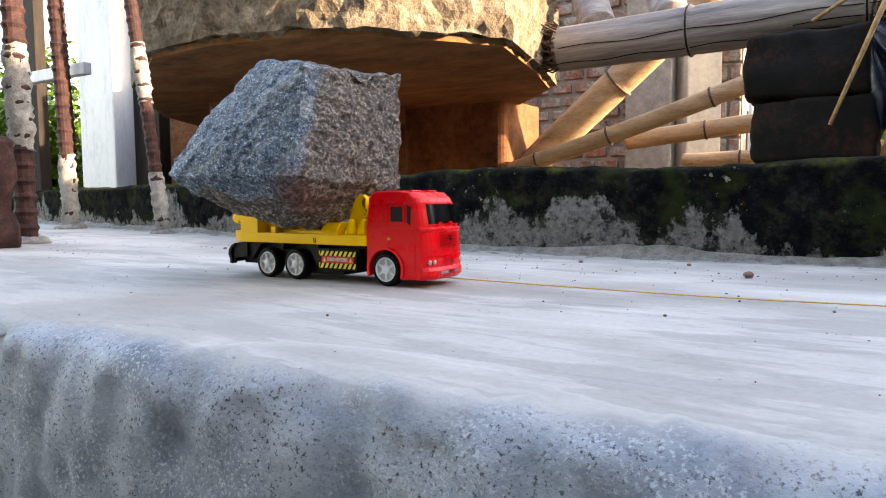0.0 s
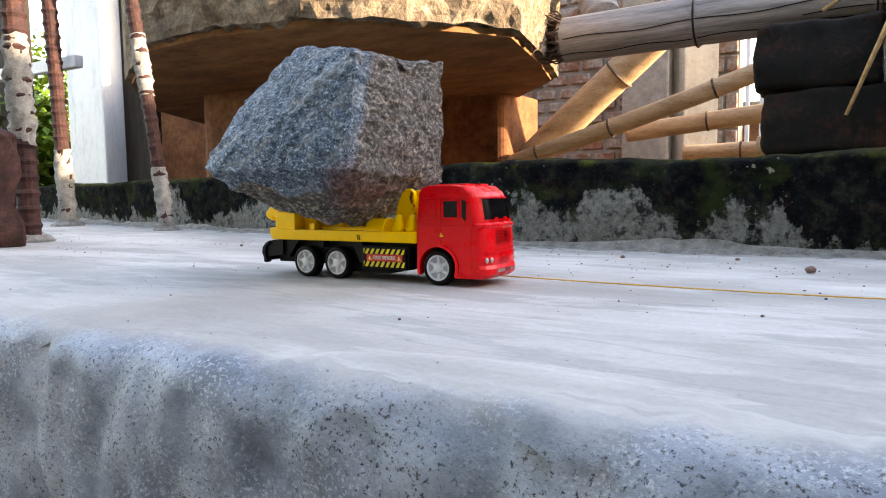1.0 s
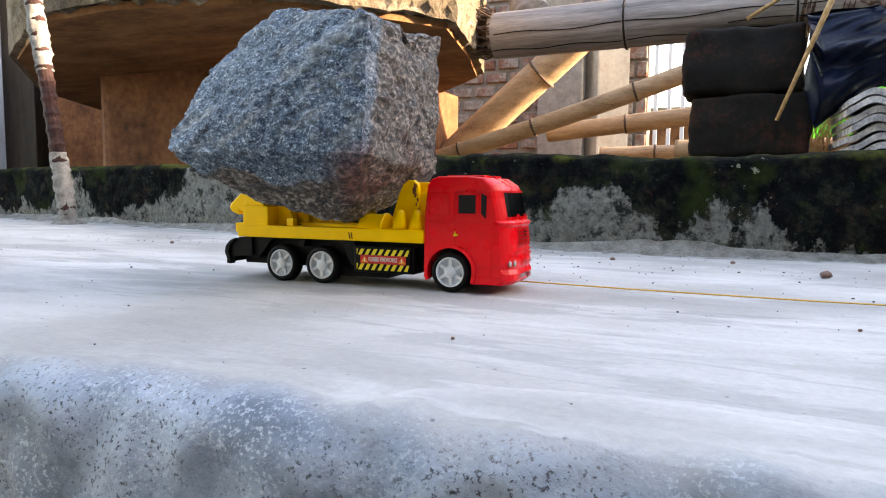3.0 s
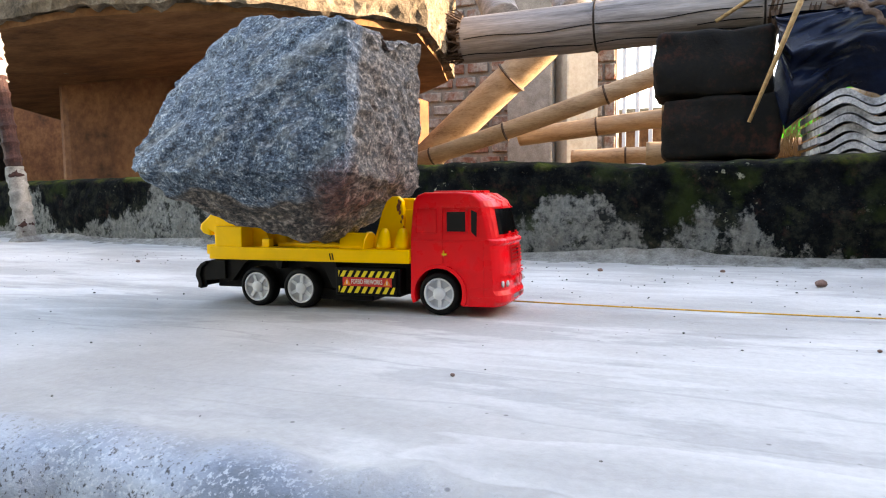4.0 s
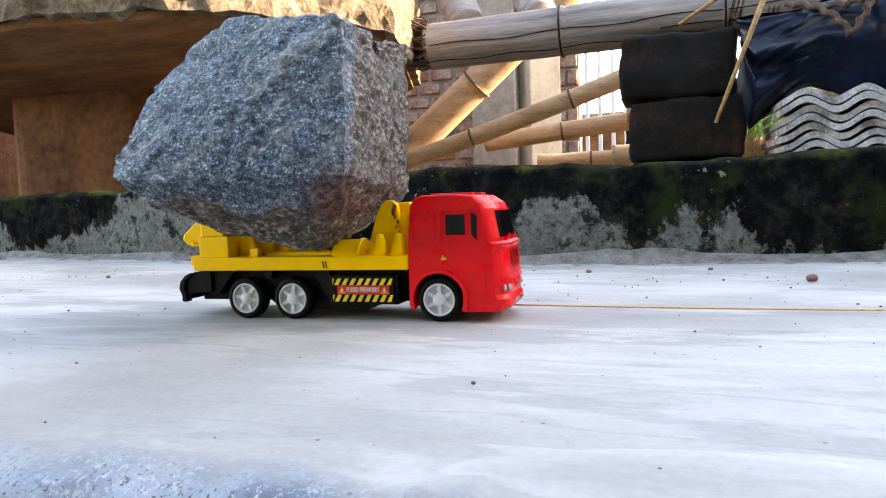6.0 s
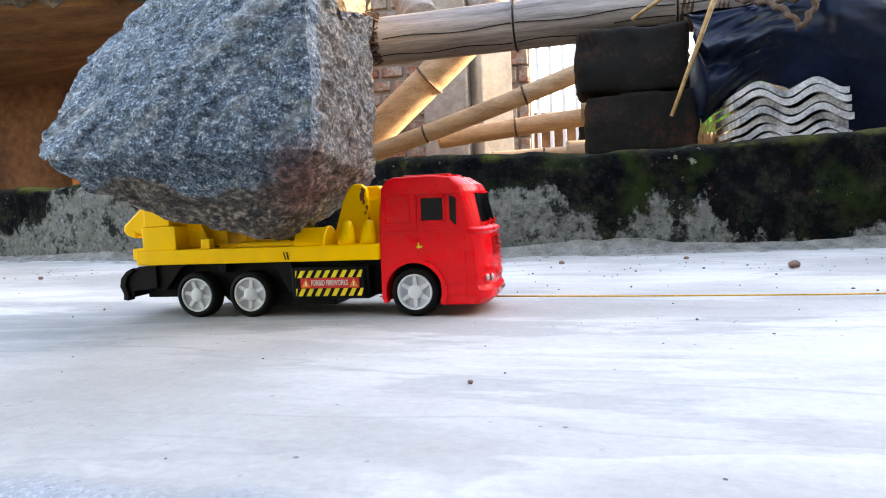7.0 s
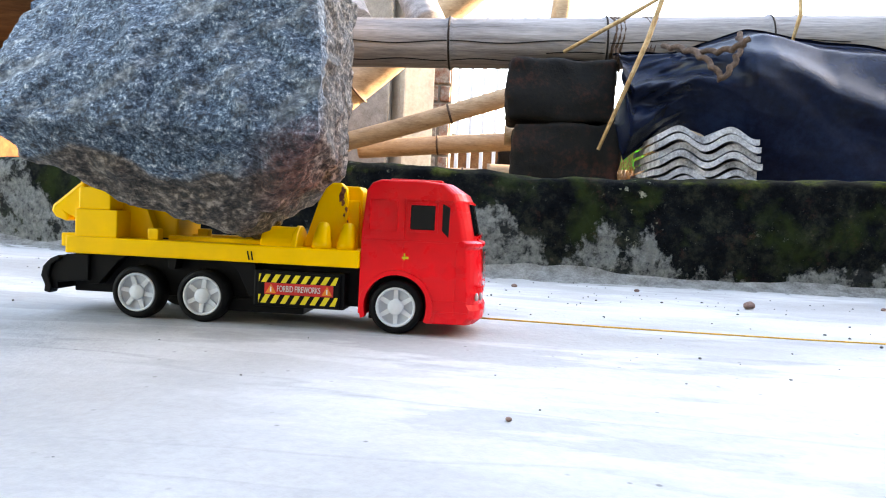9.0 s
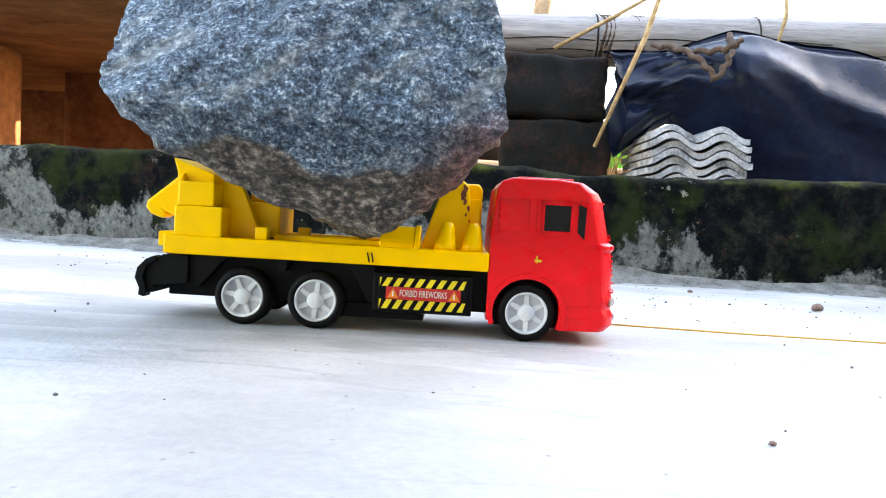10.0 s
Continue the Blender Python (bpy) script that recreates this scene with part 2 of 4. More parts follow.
M_CHROME = plastic("silver_paint", (0.5, 0.45, 0.43), 0.3)
M_STRING = earthy("nylon_string", (0.55, 0.27, 0.03), (0.75, 0.40, 0.05), (0.85, 0.52, 0.10), 300, 0.5)
M_RUST = earthy("rusty_steel", (0.010, 0.004, 0.004), (0.034, 0.012, 0.010), (0.085, 0.034, 0.026), 60, 0.75)
M_MORT = earthy("dried_mortar", (0.12, 0.115, 0.105), (0.26, 0.255, 0.24), (0.42, 0.415, 0.395), 70, 0.95, None, 0.9, 0.004)
M_WPAINT = earthy("white_paint", (0.42, 0.44, 0.48), (0.58, 0.60, 0.63), (0.64, 0.66, 0.68), 12, 0.45, (1, 1, 0.3), 0.2)
M_DWOOD = earthy("dark_wood", (0.006, 0.004, 0.003), (0.016, 0.010, 0.007), (0.035, 0.022, 0.015), 20, 0.8, (3, 3, 0.4))
M_CAST = earthy("old_cement", (0.06, 0.045, 0.03), (0.18, 0.135, 0.090), (0.36, 0.295, 0.215), 16, 0.95, None, 0.9, 0.012)
# brown clay, its orange strengthened to paint warm bounce light under the slab
M_SOFFIT = earthy("clay_plaster", (0.09, 0.036, 0.012), (0.20, 0.090, 0.034), (0.30, 0.150, 0.062), 9, 0.9, (0.6, 1.4, 1), 0.4)
M_CLAY = earthy("clay_render", (0.050, 0.017, 0.006), (0.140, 0.052, 0.020), (0.23, 0.105, 0.044), 5, 0.9)
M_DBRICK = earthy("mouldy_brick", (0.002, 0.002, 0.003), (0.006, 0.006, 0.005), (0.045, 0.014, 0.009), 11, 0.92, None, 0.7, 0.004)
def make_brick():
    m, nt, b = mat("smeared_brick", 0.92, spec=0.2)
    v = coords(nt)
    oi = nt.nodes.new("ShaderNodeObjectInfo")
    geo = nt.nodes.new("ShaderNodeNewGeometry").outputs["Position"]
    c = ramp(nt, tex_noise(nt, geo, 40, 6, 0.7), [(0.33, (0.12, 0.050, 0.032)), (0.5, (0.22, 0.100, 0.066)), (0.67, (0.31, 0.175, 0.125))])
    c = mix(nt, 0.4, c, ramp(nt, oi.outputs["Random"], [(0, 0.2), (1, 0.8)]), "OVERLAY")
    smear = ramp(nt, tex_noise(nt, geo, 9, 8, 0.72), [(0.43, 0.0), (0.55, 0.9)])
    c = mix(nt, smear, c, ramp(nt, tex_noise(nt, geo, 60, 5), [(0.35, (0.19, 0.165, 0.14)), (0.65, (0.36, 0.325, 0.285))]))
    finish(nt, b, c, tex_noise(nt, geo, 90, 6, 0.7), 0.6, 0.004)
    return m


M_BRICK2 = make_brick()
M_JOINT = earthy("lime_joint", (0.14, 0.125, 0.108), (0.21, 0.19, 0.165), (0.29, 0.265, 0.235), 20, 0.95)
M_BAMBOO = earthy("weathered_bamboo", (0.115, 0.100, 0.094), (0.26, 0.235, 0.225), (0.41, 0.375, 0.36), 22, 0.6, (0.12, 2, 2), 0.25, 0.001)
M_POLE = earthy("tan_pole", (0.20, 0.125, 0.07), (0.37, 0.255, 0.155), (0.50, 0.37, 0.24), 24, 0.65, (0.3, 1.5, 1.5), 0.3, 0.001)
M_FIBRE = earthy("dry_fibre", (0.03, 0.018, 0.012), (0.075, 0.048, 0.034), (0.16, 0.11, 0.08), 60, 0.9)
M_ROPE = earthy("coir_rope", (0.035, 0.02, 0.014), (0.085, 0.052, 0.036), (0.16, 0.11, 0.075), 120, 0.95)
M_STRAW = earthy("straw", (0.26, 0.14, 0.06), (0.44, 0.28, 0.13), (0.60, 0.45, 0.26), 80, 0.8)
# black plastic with the sky's blue reflection mixed into its base colour
M_SHEET = earthy("black_polythene_sky_tint", (0.003, 0.006, 0.018), (0.006, 0.013, 0.040), (0.011, 0.024, 0.070), 9, 0.27, None, 0.25, 0.003)
M_ASB = earthy("cement_sheet", (0.06, 0.06, 0.065), (0.34, 0.34, 0.35), (0.66, 0.66, 0.67), 26, 0.9)
M_EARTH = earthy("yard_ground", (0.14, 0.13, 0.10), (0.22, 0.20, 0.17), (0.30, 0.28, 0.25), 3, 0.95)
M_YARD = earthy("swept_earth", (0.06, 0.04, 0.024), (0.11, 0.075, 0.045), (0.17, 0.12, 0.08), 6, 0.95)
M_LEAF = earthy("leaf_green", (0.035, 0.09, 0.006), (0.075, 0.15, 0.01), (0.13, 0.20, 0.02), 14, 0.55, None, 0.1, 0.001)
M_GREEN = earthy("green_sheet", (0.05, 0.36, 0.03), (0.08, 0.45, 0.05), (0.12, 0.52, 0.08), 5, 0.6)
M_WALL = earthy("lime_wall", (0.28, 0.24, 0.19), (0.38, 0.34, 0.28), (0.46, 0.42, 0.36), 6, 0.9)
M_SMEAR = earthy("dried_glue", (0.05, 0.012, 0.006), (0.20, 0.05, 0.02), (0.36, 0.13, 0.04), 500, 0.5)
M_PEB = earthy("pebble", (0.10, 0.06, 0.05), (0.20, 0.12, 0.10), (0.30, 0.20, 0.16), 200, 0.85)
M_GRIT = earthy("grit", (0.05, 0.05, 0.05), (0.12, 0.115, 0.11), (0.22, 0.21, 0.2), 200, 0.9)


# ---- mesh tools ----
def part(name, bm, material, parent=None, label="", smooth=False):
    me = bpy.data.meshes.new(name)
    bmesh.ops.recalc_face_normals(bm, faces=bm.faces)
    bm.to_mesh(me)
    bm.free()
    me.materials.append(material)
    if smooth:
        for p in me.polygons:
            p.use_smooth = True
    ob = new(name, me)
    if parent is not None:
        ob.parent = parent
    if label:
        tagged(ob, label)
    return ob


def thing(name, label, category, group=""):
    return tagged(new(name), label, category, group)


def box(x0, x1, y0, y1, z0, z1, bevel=0.0, seg=2, bm=None):
    own = bmesh.new()
    bmesh.ops.create_cube(own, size=1)
    for v in own.verts:
        v.co = ((x0 + x1) / 2 + v.co.x * (x1 - x0), (y0 + y1) / 2 + v.co.y * (y1 - y0), (z0 + z1) / 2 + v.co.z * (z1 - z0))
    if bevel:
        bmesh.ops.bevel(own, geom=own.edges[:], offset=bevel, segments=seg, affect="EDGES", profile=0.6)
    return join(bm, own)


def join(bm, own):
    if bm is None:
        return own
    me = bpy.data.meshes.new("tmp")
    own.to_mesh(me)
    own.free()
    bm.from_mesh(me)
    bpy.data.meshes.remove(me)
    return bm


def prism(pts, y0, y1, bevel=0.0, bm=None):
    """Side outline in x and z, drawn across y."""
    own = bmesh.new()
    a = [own.verts.new((x, y0, z)) for x, z in pts]
    b = [own.verts.new((x, y1, z)) for x, z in pts]
    own.faces.new(a)
    own.faces.new(b[::-1])
    for i in range(len(pts)):
        j = (i + 1) % len(pts)
        own.faces.new((a[i], b[i], b[j], a[j]))
    if bevel:
        bmesh.ops.recalc_face_normals(own, faces=own.faces)
        bmesh.ops.bevel(own, geom=own.edges[:], offset=bevel, segments=2, affect="EDGES", profile=0.6)
    return join(bm, own)


def tube(pts, radii, seg=12, bm=None, cap=True):
    own = bmesh.new()
    rings = []
    pts = [Vector(p) for p in pts]
    if not isinstance(radii, (list, tuple)):
        radii = [radii] * len(pts)
    side = None
    for i, p in enumerate(pts):
        d = (pts[min(i + 1, len(pts) - 1)] - pts[max(i - 1, 0)]).normalized()
        if side is None:
            side = d.orthogonal().normalized()
        side = (side - d * side.dot(d)).normalized()
        up = d.cross(side)
        rings.append([own.verts.new(p + (side * math.cos(a) + up * math.sin(a)) * radii[i]) for a in (2 * math.pi * k / seg for k in range(seg))])
    for r, q in zip(rings, rings[1:]):
        for k in range(seg):
            own.faces.new((r[k], r[(k + 1) % seg], q[(k + 1) % seg], q[k]))
    if cap:
        own.faces.new(rings[0][::-1])
        own.faces.new(rings[-1])
    return join(bm, own)


def lathe_y(profile, cx, cz, seg=40, bm=None):
    """Outline of (y, r) turned round the y axis through cx, cz."""
    own = bmesh.new()
    rings = [[own.verts.new((cx + r * math.cos(2 * math.pi * k / seg), y, cz + r * math.sin(2 * math.pi * k / seg))) for k in range(seg)] for y, r in profile]
    for r, q in zip(rings, rings[1:]):
        for k in range(seg):
            own.faces.new((r[k], r[(k + 1) % seg], q[(k + 1) % seg], q[k]))
    own.faces.new(rings[0])
    own.faces.new(rings[-1][::-1])
    return join(bm, own)


def lathe_ring(profile, cx, cz, seg=40):
    own = bmesh.new()
    rings = [[own.verts.new((cx + r * math.cos(2 * math.pi * k / seg), y, cz + r * math.sin(2 * math.pi * k / seg))) for k in range(seg)] for y, r in profile]
    for r, q in zip(rings, rings[1:] + rings[:1]):
        for k in range(seg):
            own.faces.new((r[k], r[(k + 1) % seg], q[(k + 1) % seg], q[k]))
    return own


def fbm(p, octaves=4):
    return noise.fractal(p, 1.0, 2.0, octaves)


def grid(nu, nv, fn):
    bm = bmesh.new()
    vs = [[bm.verts.new(fn(i / (nu - 1), j / (nv - 1))) for j in range(nv)] for i in range(nu)]
    for i in range(nu - 1):
        for j in range(nv - 1):
            bm.faces.new((vs[i][j], vs[i + 1][j], vs[i + 1][j + 1], vs[i][j + 1]))
    return bm


def roughen(bm, amount, scale, octaves=4):
    bm.normal_update()
    moves = [(v, v.normal * fbm(v.co * scale, octaves) * amount) for v in bm.verts]
    for v, d in moves:
        v.co += d


# ---- ground, terrace, parapet ----
def ground():
    g = part("ground", grid(40, 40, lambda u, v: (-300 + 600 * u, -300 + 600 * v, -0.32)), M_EARTH)
    tagged(g, "flat grassy yard ground reaching the horizon", "ground", kind="structure")


def wall_line(x):
    """The face of the parapet, which swings away from the terrace's edge."""
    return 0.345 + 0.22 * max(0.0, -x - 0.1)


def terrace():
    # section from the foot of the parapet to the worn front edge and down its face
    path = [(0.86 - 0.0095 * i, 0.0) for i in range(112)]
    edge = [(-0.207, -0.0005), (-0.213, -0.002), (-0.218, -0.005), (-0.222, -0.010), (-0.2245, -0.016), (-0.226, -0.024)]
    path += edge + [(-0.227, -0.034 - 0.0125 * i) for i in range(24)]

    def at(u, v):
        x = -2.3 + 4.2 * u
        y, z = path[round(v * (len(path) - 1))]
        w = max(0.0, min(1.0, (-0.18 - y) / 0.04))
        p = Vector((x, y, z))
        wob = 0.0065 * fbm(Vector((x * 7, 3.1, 0)), 4) + 0.004 * fbm(Vector((x * 40, z * 40, 1)), 4)
        low = 0.0011 * fbm(Vector((x * 4, y * 9, 7)), 3)
        chip = 0.0042 * fbm(p * 75, 5)
        return (x, y + w * (wob + chip), z + low + w * chip * 0.9)
    t = part("terrace", grid(620, len(path), at), M_CONC, smooth=True)
    tagged(t, "grey cement terrace slab with a worn, rounded front edge", "terrace", kind="structure")
    y = part("yard_floor", box(-7, 6, 0.42, 7, -0.31, -0.006), M_YARD)
    tagged(y, "swept brown earth floor behind the low parapet", "floor", kind="structure")


def parapet():
    prof = [(0.003 - 0.003 * min(i, 10) / 10, 0.0 + 0.0942 * i / 18) for i in range(19)] + [(0.004, 0.0975), (0.011, 0.100)] + [(0.020 + 0.015 * i, 0.101) for i in range(8)] + [(0.140, 0.096), (0.143, 0.04), (0.143, -0.02)]

    def at(u, v):
        x = -2.6 + 4.6 * u
        y, z = prof[round(v * (len(prof) - 1))]
        y += wall_line(x)
        k = min(1.0, z / 0.03) if z > 0 else 0.0
        top = (0.006 * fbm(Vector((x * 4, 0, 9)), 3) + 0.0035 * fbm(Vector((x * 22, y * 20, 2)), 4)) * max(0.0, min(1.0, z / 0.09))
        f = 0.006 * fbm(Vector((x * 7, z * 14, 4)), 3) + 0.003 * fbm(Vector((x * 50, z * 50, y * 50)), 5)
        return (x, y - k * f, z + top)
    w = part("parapet", grid(760, len(prof), at), M_MOSS, smooth=True)
    tagged(w, "low mossy black parapet with patches of bare plaster", "wall", kind="structure")

    def fil(u, v):
        x = -2.6 + 4.6 * u
        h = 0.010 + 0.009 * fbm(Vector((x * 5, 5, 0)), 4)
        reach = 0.050 + 0.030 * fbm(Vector((x * 4, 8, 1)), 4)
        y = wall_line(x) + 0.003 - reach * (1 - v) ** 1.6
        z = -0.001 + max(0.004, h) * v ** 2
        n = 0.0036 * fbm(Vector((x * 50, v * 5, 3)), 5) * math.sin(math.pi * min(1, v + 0.1))
        return (x, y - n, z + n)
    f = part("mortar_fillet", grid(760, 14, fil), M_MORT, smooth=True)
    tagged(f, "rough grey mortar smeared along the foot of the parapet", "mortar", kind="structure")


ground()
terrace()
parapet()


# ---- the toy truck ----
def cab(truck):
    yc, hw = 0.027, 0.0262
    arc = [(0.0148 * math.cos(radians(a)), 0.0125 + 0.0148 * math.sin(radians(a))) for a in range(198, -28, -14)]
    outline = [(-0.0172, 0.0085)] + arc + [(0.0150, 0.0055), (0.0365, 0.0058), (0.0395, 0.0085), (0.0398, 0.0125), (0.0385, 0.0150), (0.0388, 0.0200), (0.0382, 0.0225),
               (0.0380, 0.0310), (0.0372, 0.0400), (0.0385, 0.0415), (0.0385, 0.0428), (0.0360, 0.0440), (0.0318, 0.0618), (0.0300, 0.0650), (0.0230, 0.0692), (0.0100, 0.0702),
               (-0.0090, 0.0700), (-0.0130, 0.0685), (-0.0155, 0.0650), (-0.0172, 0.0450)]
    cx, cz = 0.010, 0.037
    ys = [-1, -0.985, -0.94, -0.86, -0.74, -0.55, -0.3, 0, 0.3, 0.55, 0.74, 0.86, 0.94, 0.985, 1]

    def surf(x, z, s):
        front = max(0.0, min(1.0, (x - 0.012) / 0.02))
        x -= front * 0.0068 * abs(s) ** 5
        taper = 1 - 0.05 * max(0.0, (z - 0.045) / 0.025) ** 2
        return Vector((x, yc + hw * s * taper, z))
    bm = bmesh.new()
    rings = []
    for s in ys:
        shrink = {1: 0.975, 0.985: 0.992}.get(abs(s), 1.0)
        rings.append([bm.verts.new(surf(cx + (x - cx) * (shrink if z > 0.03 else 1), cz + (z - cz) * shrink, s)) for x, z in outline])
    n = len(outline)
    for r, q in zip(rings, rings[1:]):
        for k in range(n):
            bm.faces.new((r[k], r[(k + 1) % n], q[(k + 1) % n], q[k]))
    for ring in (rings[0], rings[-1]):
        for tri in tessellate_polygon([[Vector((v.co.x, v.co.z, 0)) for v in ring]]):
            bm.faces.new([ring[i] for i in tri])
    body = part("cab", bm, M_RED, truck, "glossy red plastic cab")

    def front_x(z, s, out):
        pts = [(0.0398, 0.0125), (0.0385, 0.0150), (0.0388, 0.0200), (0.0380, 0.0310), (0.0372, 0.0400), (0.0385, 0.0420), (0.0360, 0.0440), (0.0318, 0.0618)]
        x = np.interp(z, [p[1] for p in pts], [p[0] for p in pts])
        return surf(x, z, s) + Vector((out, 0, 0))

    def patch(name, z0, z1, s0, s1, out, material, label="", skew=0.0):
        g = grid(13, 5, lambda u, v: front_x(z0 + (z1 - z0) * v, (s0 + (s1 - s0) * u) * (1 - skew * v), out))
        bmesh.ops.solidify(g, geom=g.faces[:], thickness=0.0006)
        return part(name, g, material, body, label)
    patch("windscreen", 0.0462, 0.0604, -0.76, 0.76, 0.0002, M_GLASS, "black windscreen", 0.04)
    for z0, z1, s0, s1 in ((0.0606, 0.0614, -0.80, 0.80), (0.0450, 0.0460, -0.82, 0.82)):
        patch("windscreen_trim", z0, z1, s0, s1, 0.0009, M_RED)
    for s in (-0.42, 0.12):
        patch("wiper", 0.0458, 0.0476, s, s + 0.22, 0.0016, M_RED)
    patch("grille_recess", 0.0288, 0.0392, -0.40, 0.42, 0.0002, M_STR)
    patch("badge", 0.0335, 0.0385, 0.02, 0.20, 0.0008, M_BLK, "dark worn badge")
    for k in range(5):
        patch("grille_slat", 0.0290 + 0.0021 * k, 0.0300 + 0.0021 * k, -0.42, 0.44, 0.0012, M_RED)
    patch("front_trim", 0.0256, 0.0264, -0.6, 0.6, 0.0010, M_RED)
    patch("front_trim", 0.0226, 0.0234, -0.92, 0.92, 0.0009, M_RED)
    patch("number_plate", 0.0165, 0.0212, -0.22, 0.26, 0.0009, M_RED)
    patch("bumper_slot", 0.0100, 0.0122, -0.5, 0.42, 0.0008, M_CHROME, "scuffed silver bumper strip")
    patch("bumper_slot", 0.0104, 0.0120, -0.12, 0.2, 0.0013, M_STR)
    for s in (-0.83, -0.68, 0.68, 0.83):
        p = front_x(0.0186, s, 0.0003)
        g = bmesh.new()
        bmesh.ops.create_uvsphere(g, u_segments=16, v_segments=8, radius=0.0019)
        for v in g.verts:
            v.co = (p.x + v.co.x * 0.5, p.y + v.co.y, p.z + v.co.z)
        part("headlight", g, M_CHROME, body, "small round headlight", True)
    for sgn, y in ((-1, yc - hw), (1, yc + hw)):
        def slab(name, x0, x1, z0, z1, mt, proud=0.0006, label="", lean=0.0):
            a, b = sorted((y + sgn * proud - sgn * 0.0012, y + sgn * proud))
            return part(name, prism([(x0, z0), (x1, z0), (x1 + lean, z1), (x0 + lean, z1)], a, b, 0.0002), mt, body, label)
        slab("side_window", 0.0052, 0.0162, 0.0480, 0.0590, M_GLASS, -0.0001 + 0.0003, "black side window")
        for q in ((0.0040, 0.0052, 0.0470, 0.0602), (0.0162, 0.0174, 0.0470, 0.0602), (0.0040, 0.0174, 0.0590, 0.0602), (0.0040, 0.0174, 0.0468, 0.0480)):
            slab("window_frame", *q, M_RED, 0.0007)
        part("quarter_window", prism([(0.0195, 0.0480), (0.0225, 0.0450), (0.0228, 0.0585), (0.0195, 0.0600)], *sorted((y + sgn * 0.0002, y - sgn * 0.001))), M_GLASS, body)
        for q in ((-0.0138, -0.0008, 0.0608, 0.0612), (-0.0138, -0.0134, 0.0470, 0.0612), (-0.0012, -0.0008, 0.0470, 0.0612), (-0.0138, -0.0008, 0.0468, 0.0472),
                  (-0.0165, 0.0290, 0.0424, 0.0432), (0.0022, 0.0027, 0.0300, 0.0620), (0.0022, 0.0240, 0.0612, 0.0617), (0.0160, 0.0320, 0.0160, 0.0166), (0.0165, 0.0325, 0.0108, 0.0115), (0.0260, 0.0265, 0.0100, 0.0420)):
            slab("panel_ridge", *q, M_RED, 0.0004)
        arch = bmesh.new()
        ring = [(r * math.cos(radians(a)), 0.0125 + r * math.sin(radians(a))) for r, rng in ((0.0168, range(-20, 201, 10)), (0.0146, range(200, -21, -10))) for a in rng]
        part("wheel_arch", prism(ring, *sorted((y + sgn * 0.0011, y - sgn * 0.003)), 0.0002), M_RED, body)
        slab("door_handle", 0.0020, 0.0050, 0.0345, 0.0356, M_STY, 0.0006, "worn gold handle mark")
        slab("door_handle", 0.0028, 0.0034, 0.0340, 0.0372, M_STY, 0.0007)
    part("wheel_well", box(-0.0142, 0.0142, 0.0112, 0.0428, 0.0050, 0.0262, 0.0006), M_BLK, body, "black underside between the front wheels")
    for y0 in (0.010, 0.032):
        part("roof_ridge", box(-0.006, 0.018, y0, y0 + 0.012, 0.0695, 0.0709, 0.0005), M_RED, body)
    return body


def wheel(truck, x, side):
    y0, y1 = (0.0, 0.0095) if side < 0 else (0.0445, 0.054)
    o, i = (y0, y1) if side < 0 else (y1, y0)
    d = (i - o) / 0.0095
    R = 0.0124
    prof = [(o + d * a, r) for a, r in ((0.0026, 0.0088), (0.0006, 0.0091), (0.0, 0.0098), (0.0005, 0.0113), (0.0014, 0.0121), (0.0026, R), (0.0075, R), (0.0090, 0.0118), (0.0095, 0.0095))]
    tyre = part("tyre", lathe_y(prof, x, R, 44), M_TYRE, truck, "", True)
    bm = bmesh.new()
    rim = [(o + d * a, r) for a, r in ((0.0020, 0.0004), (0.0020, 0.0078), (0.0012, 0.0081), (0.0004, 0.0086), (0.0008, 0.0092), (0.0034, 0.0092))]
    lathe_y(rim, x, R, 40, bm)
    # grey disc paints the shade in the gaps behind the white spokes
    part("rim", bm, M_RIM, tyre, "white six-spoke rim, its recessed disc greyed as shade", True)
    part("rim_ring", lathe_ring([(o + d * 0.0012, 0.0079), (o + d * 0.0003, 0.0083), (o + d * 0.0002, 0.0088), (o + d * 0.0007, 0.0092), (o + d * 0.0020, 0.0092), (o + d * 0.0020, 0.0079)], x, R, 40), M_WHT, tyre, "", True)
    turn = random.uniform(0, 60)
    for k in range(6):
        a = radians(60 * k + turn)
        u = Vector((math.cos(a), 0, math.sin(a)))
        w = Vector((-u.z, 0, u.x)) * 0.00115
        pts = [Vector((x, 0, R)) + u * 0.0025 + w, Vector((x, 0, R)) + u * 0.0080 + w * 0.75, Vector((x, 0, R)) + u * 0.0080 - w * 0.75, Vector((x, 0, R)) + u * 0.0025 - w]
        part("spoke", prism([(p.x, p.z) for p in pts], *sorted((o + d * 0.0013, o + d * 0.0036))), M_WHT, tyre)
    part("hub", lathe_y([(o + d * 0.0036, 0.0037), (o + d * 0.0008, 0.0036), (o + d * 0.0003, 0.0030), (o + d * 0.0002, 0.0005)], x, R, 24), M_WHT, tyre, "", True)


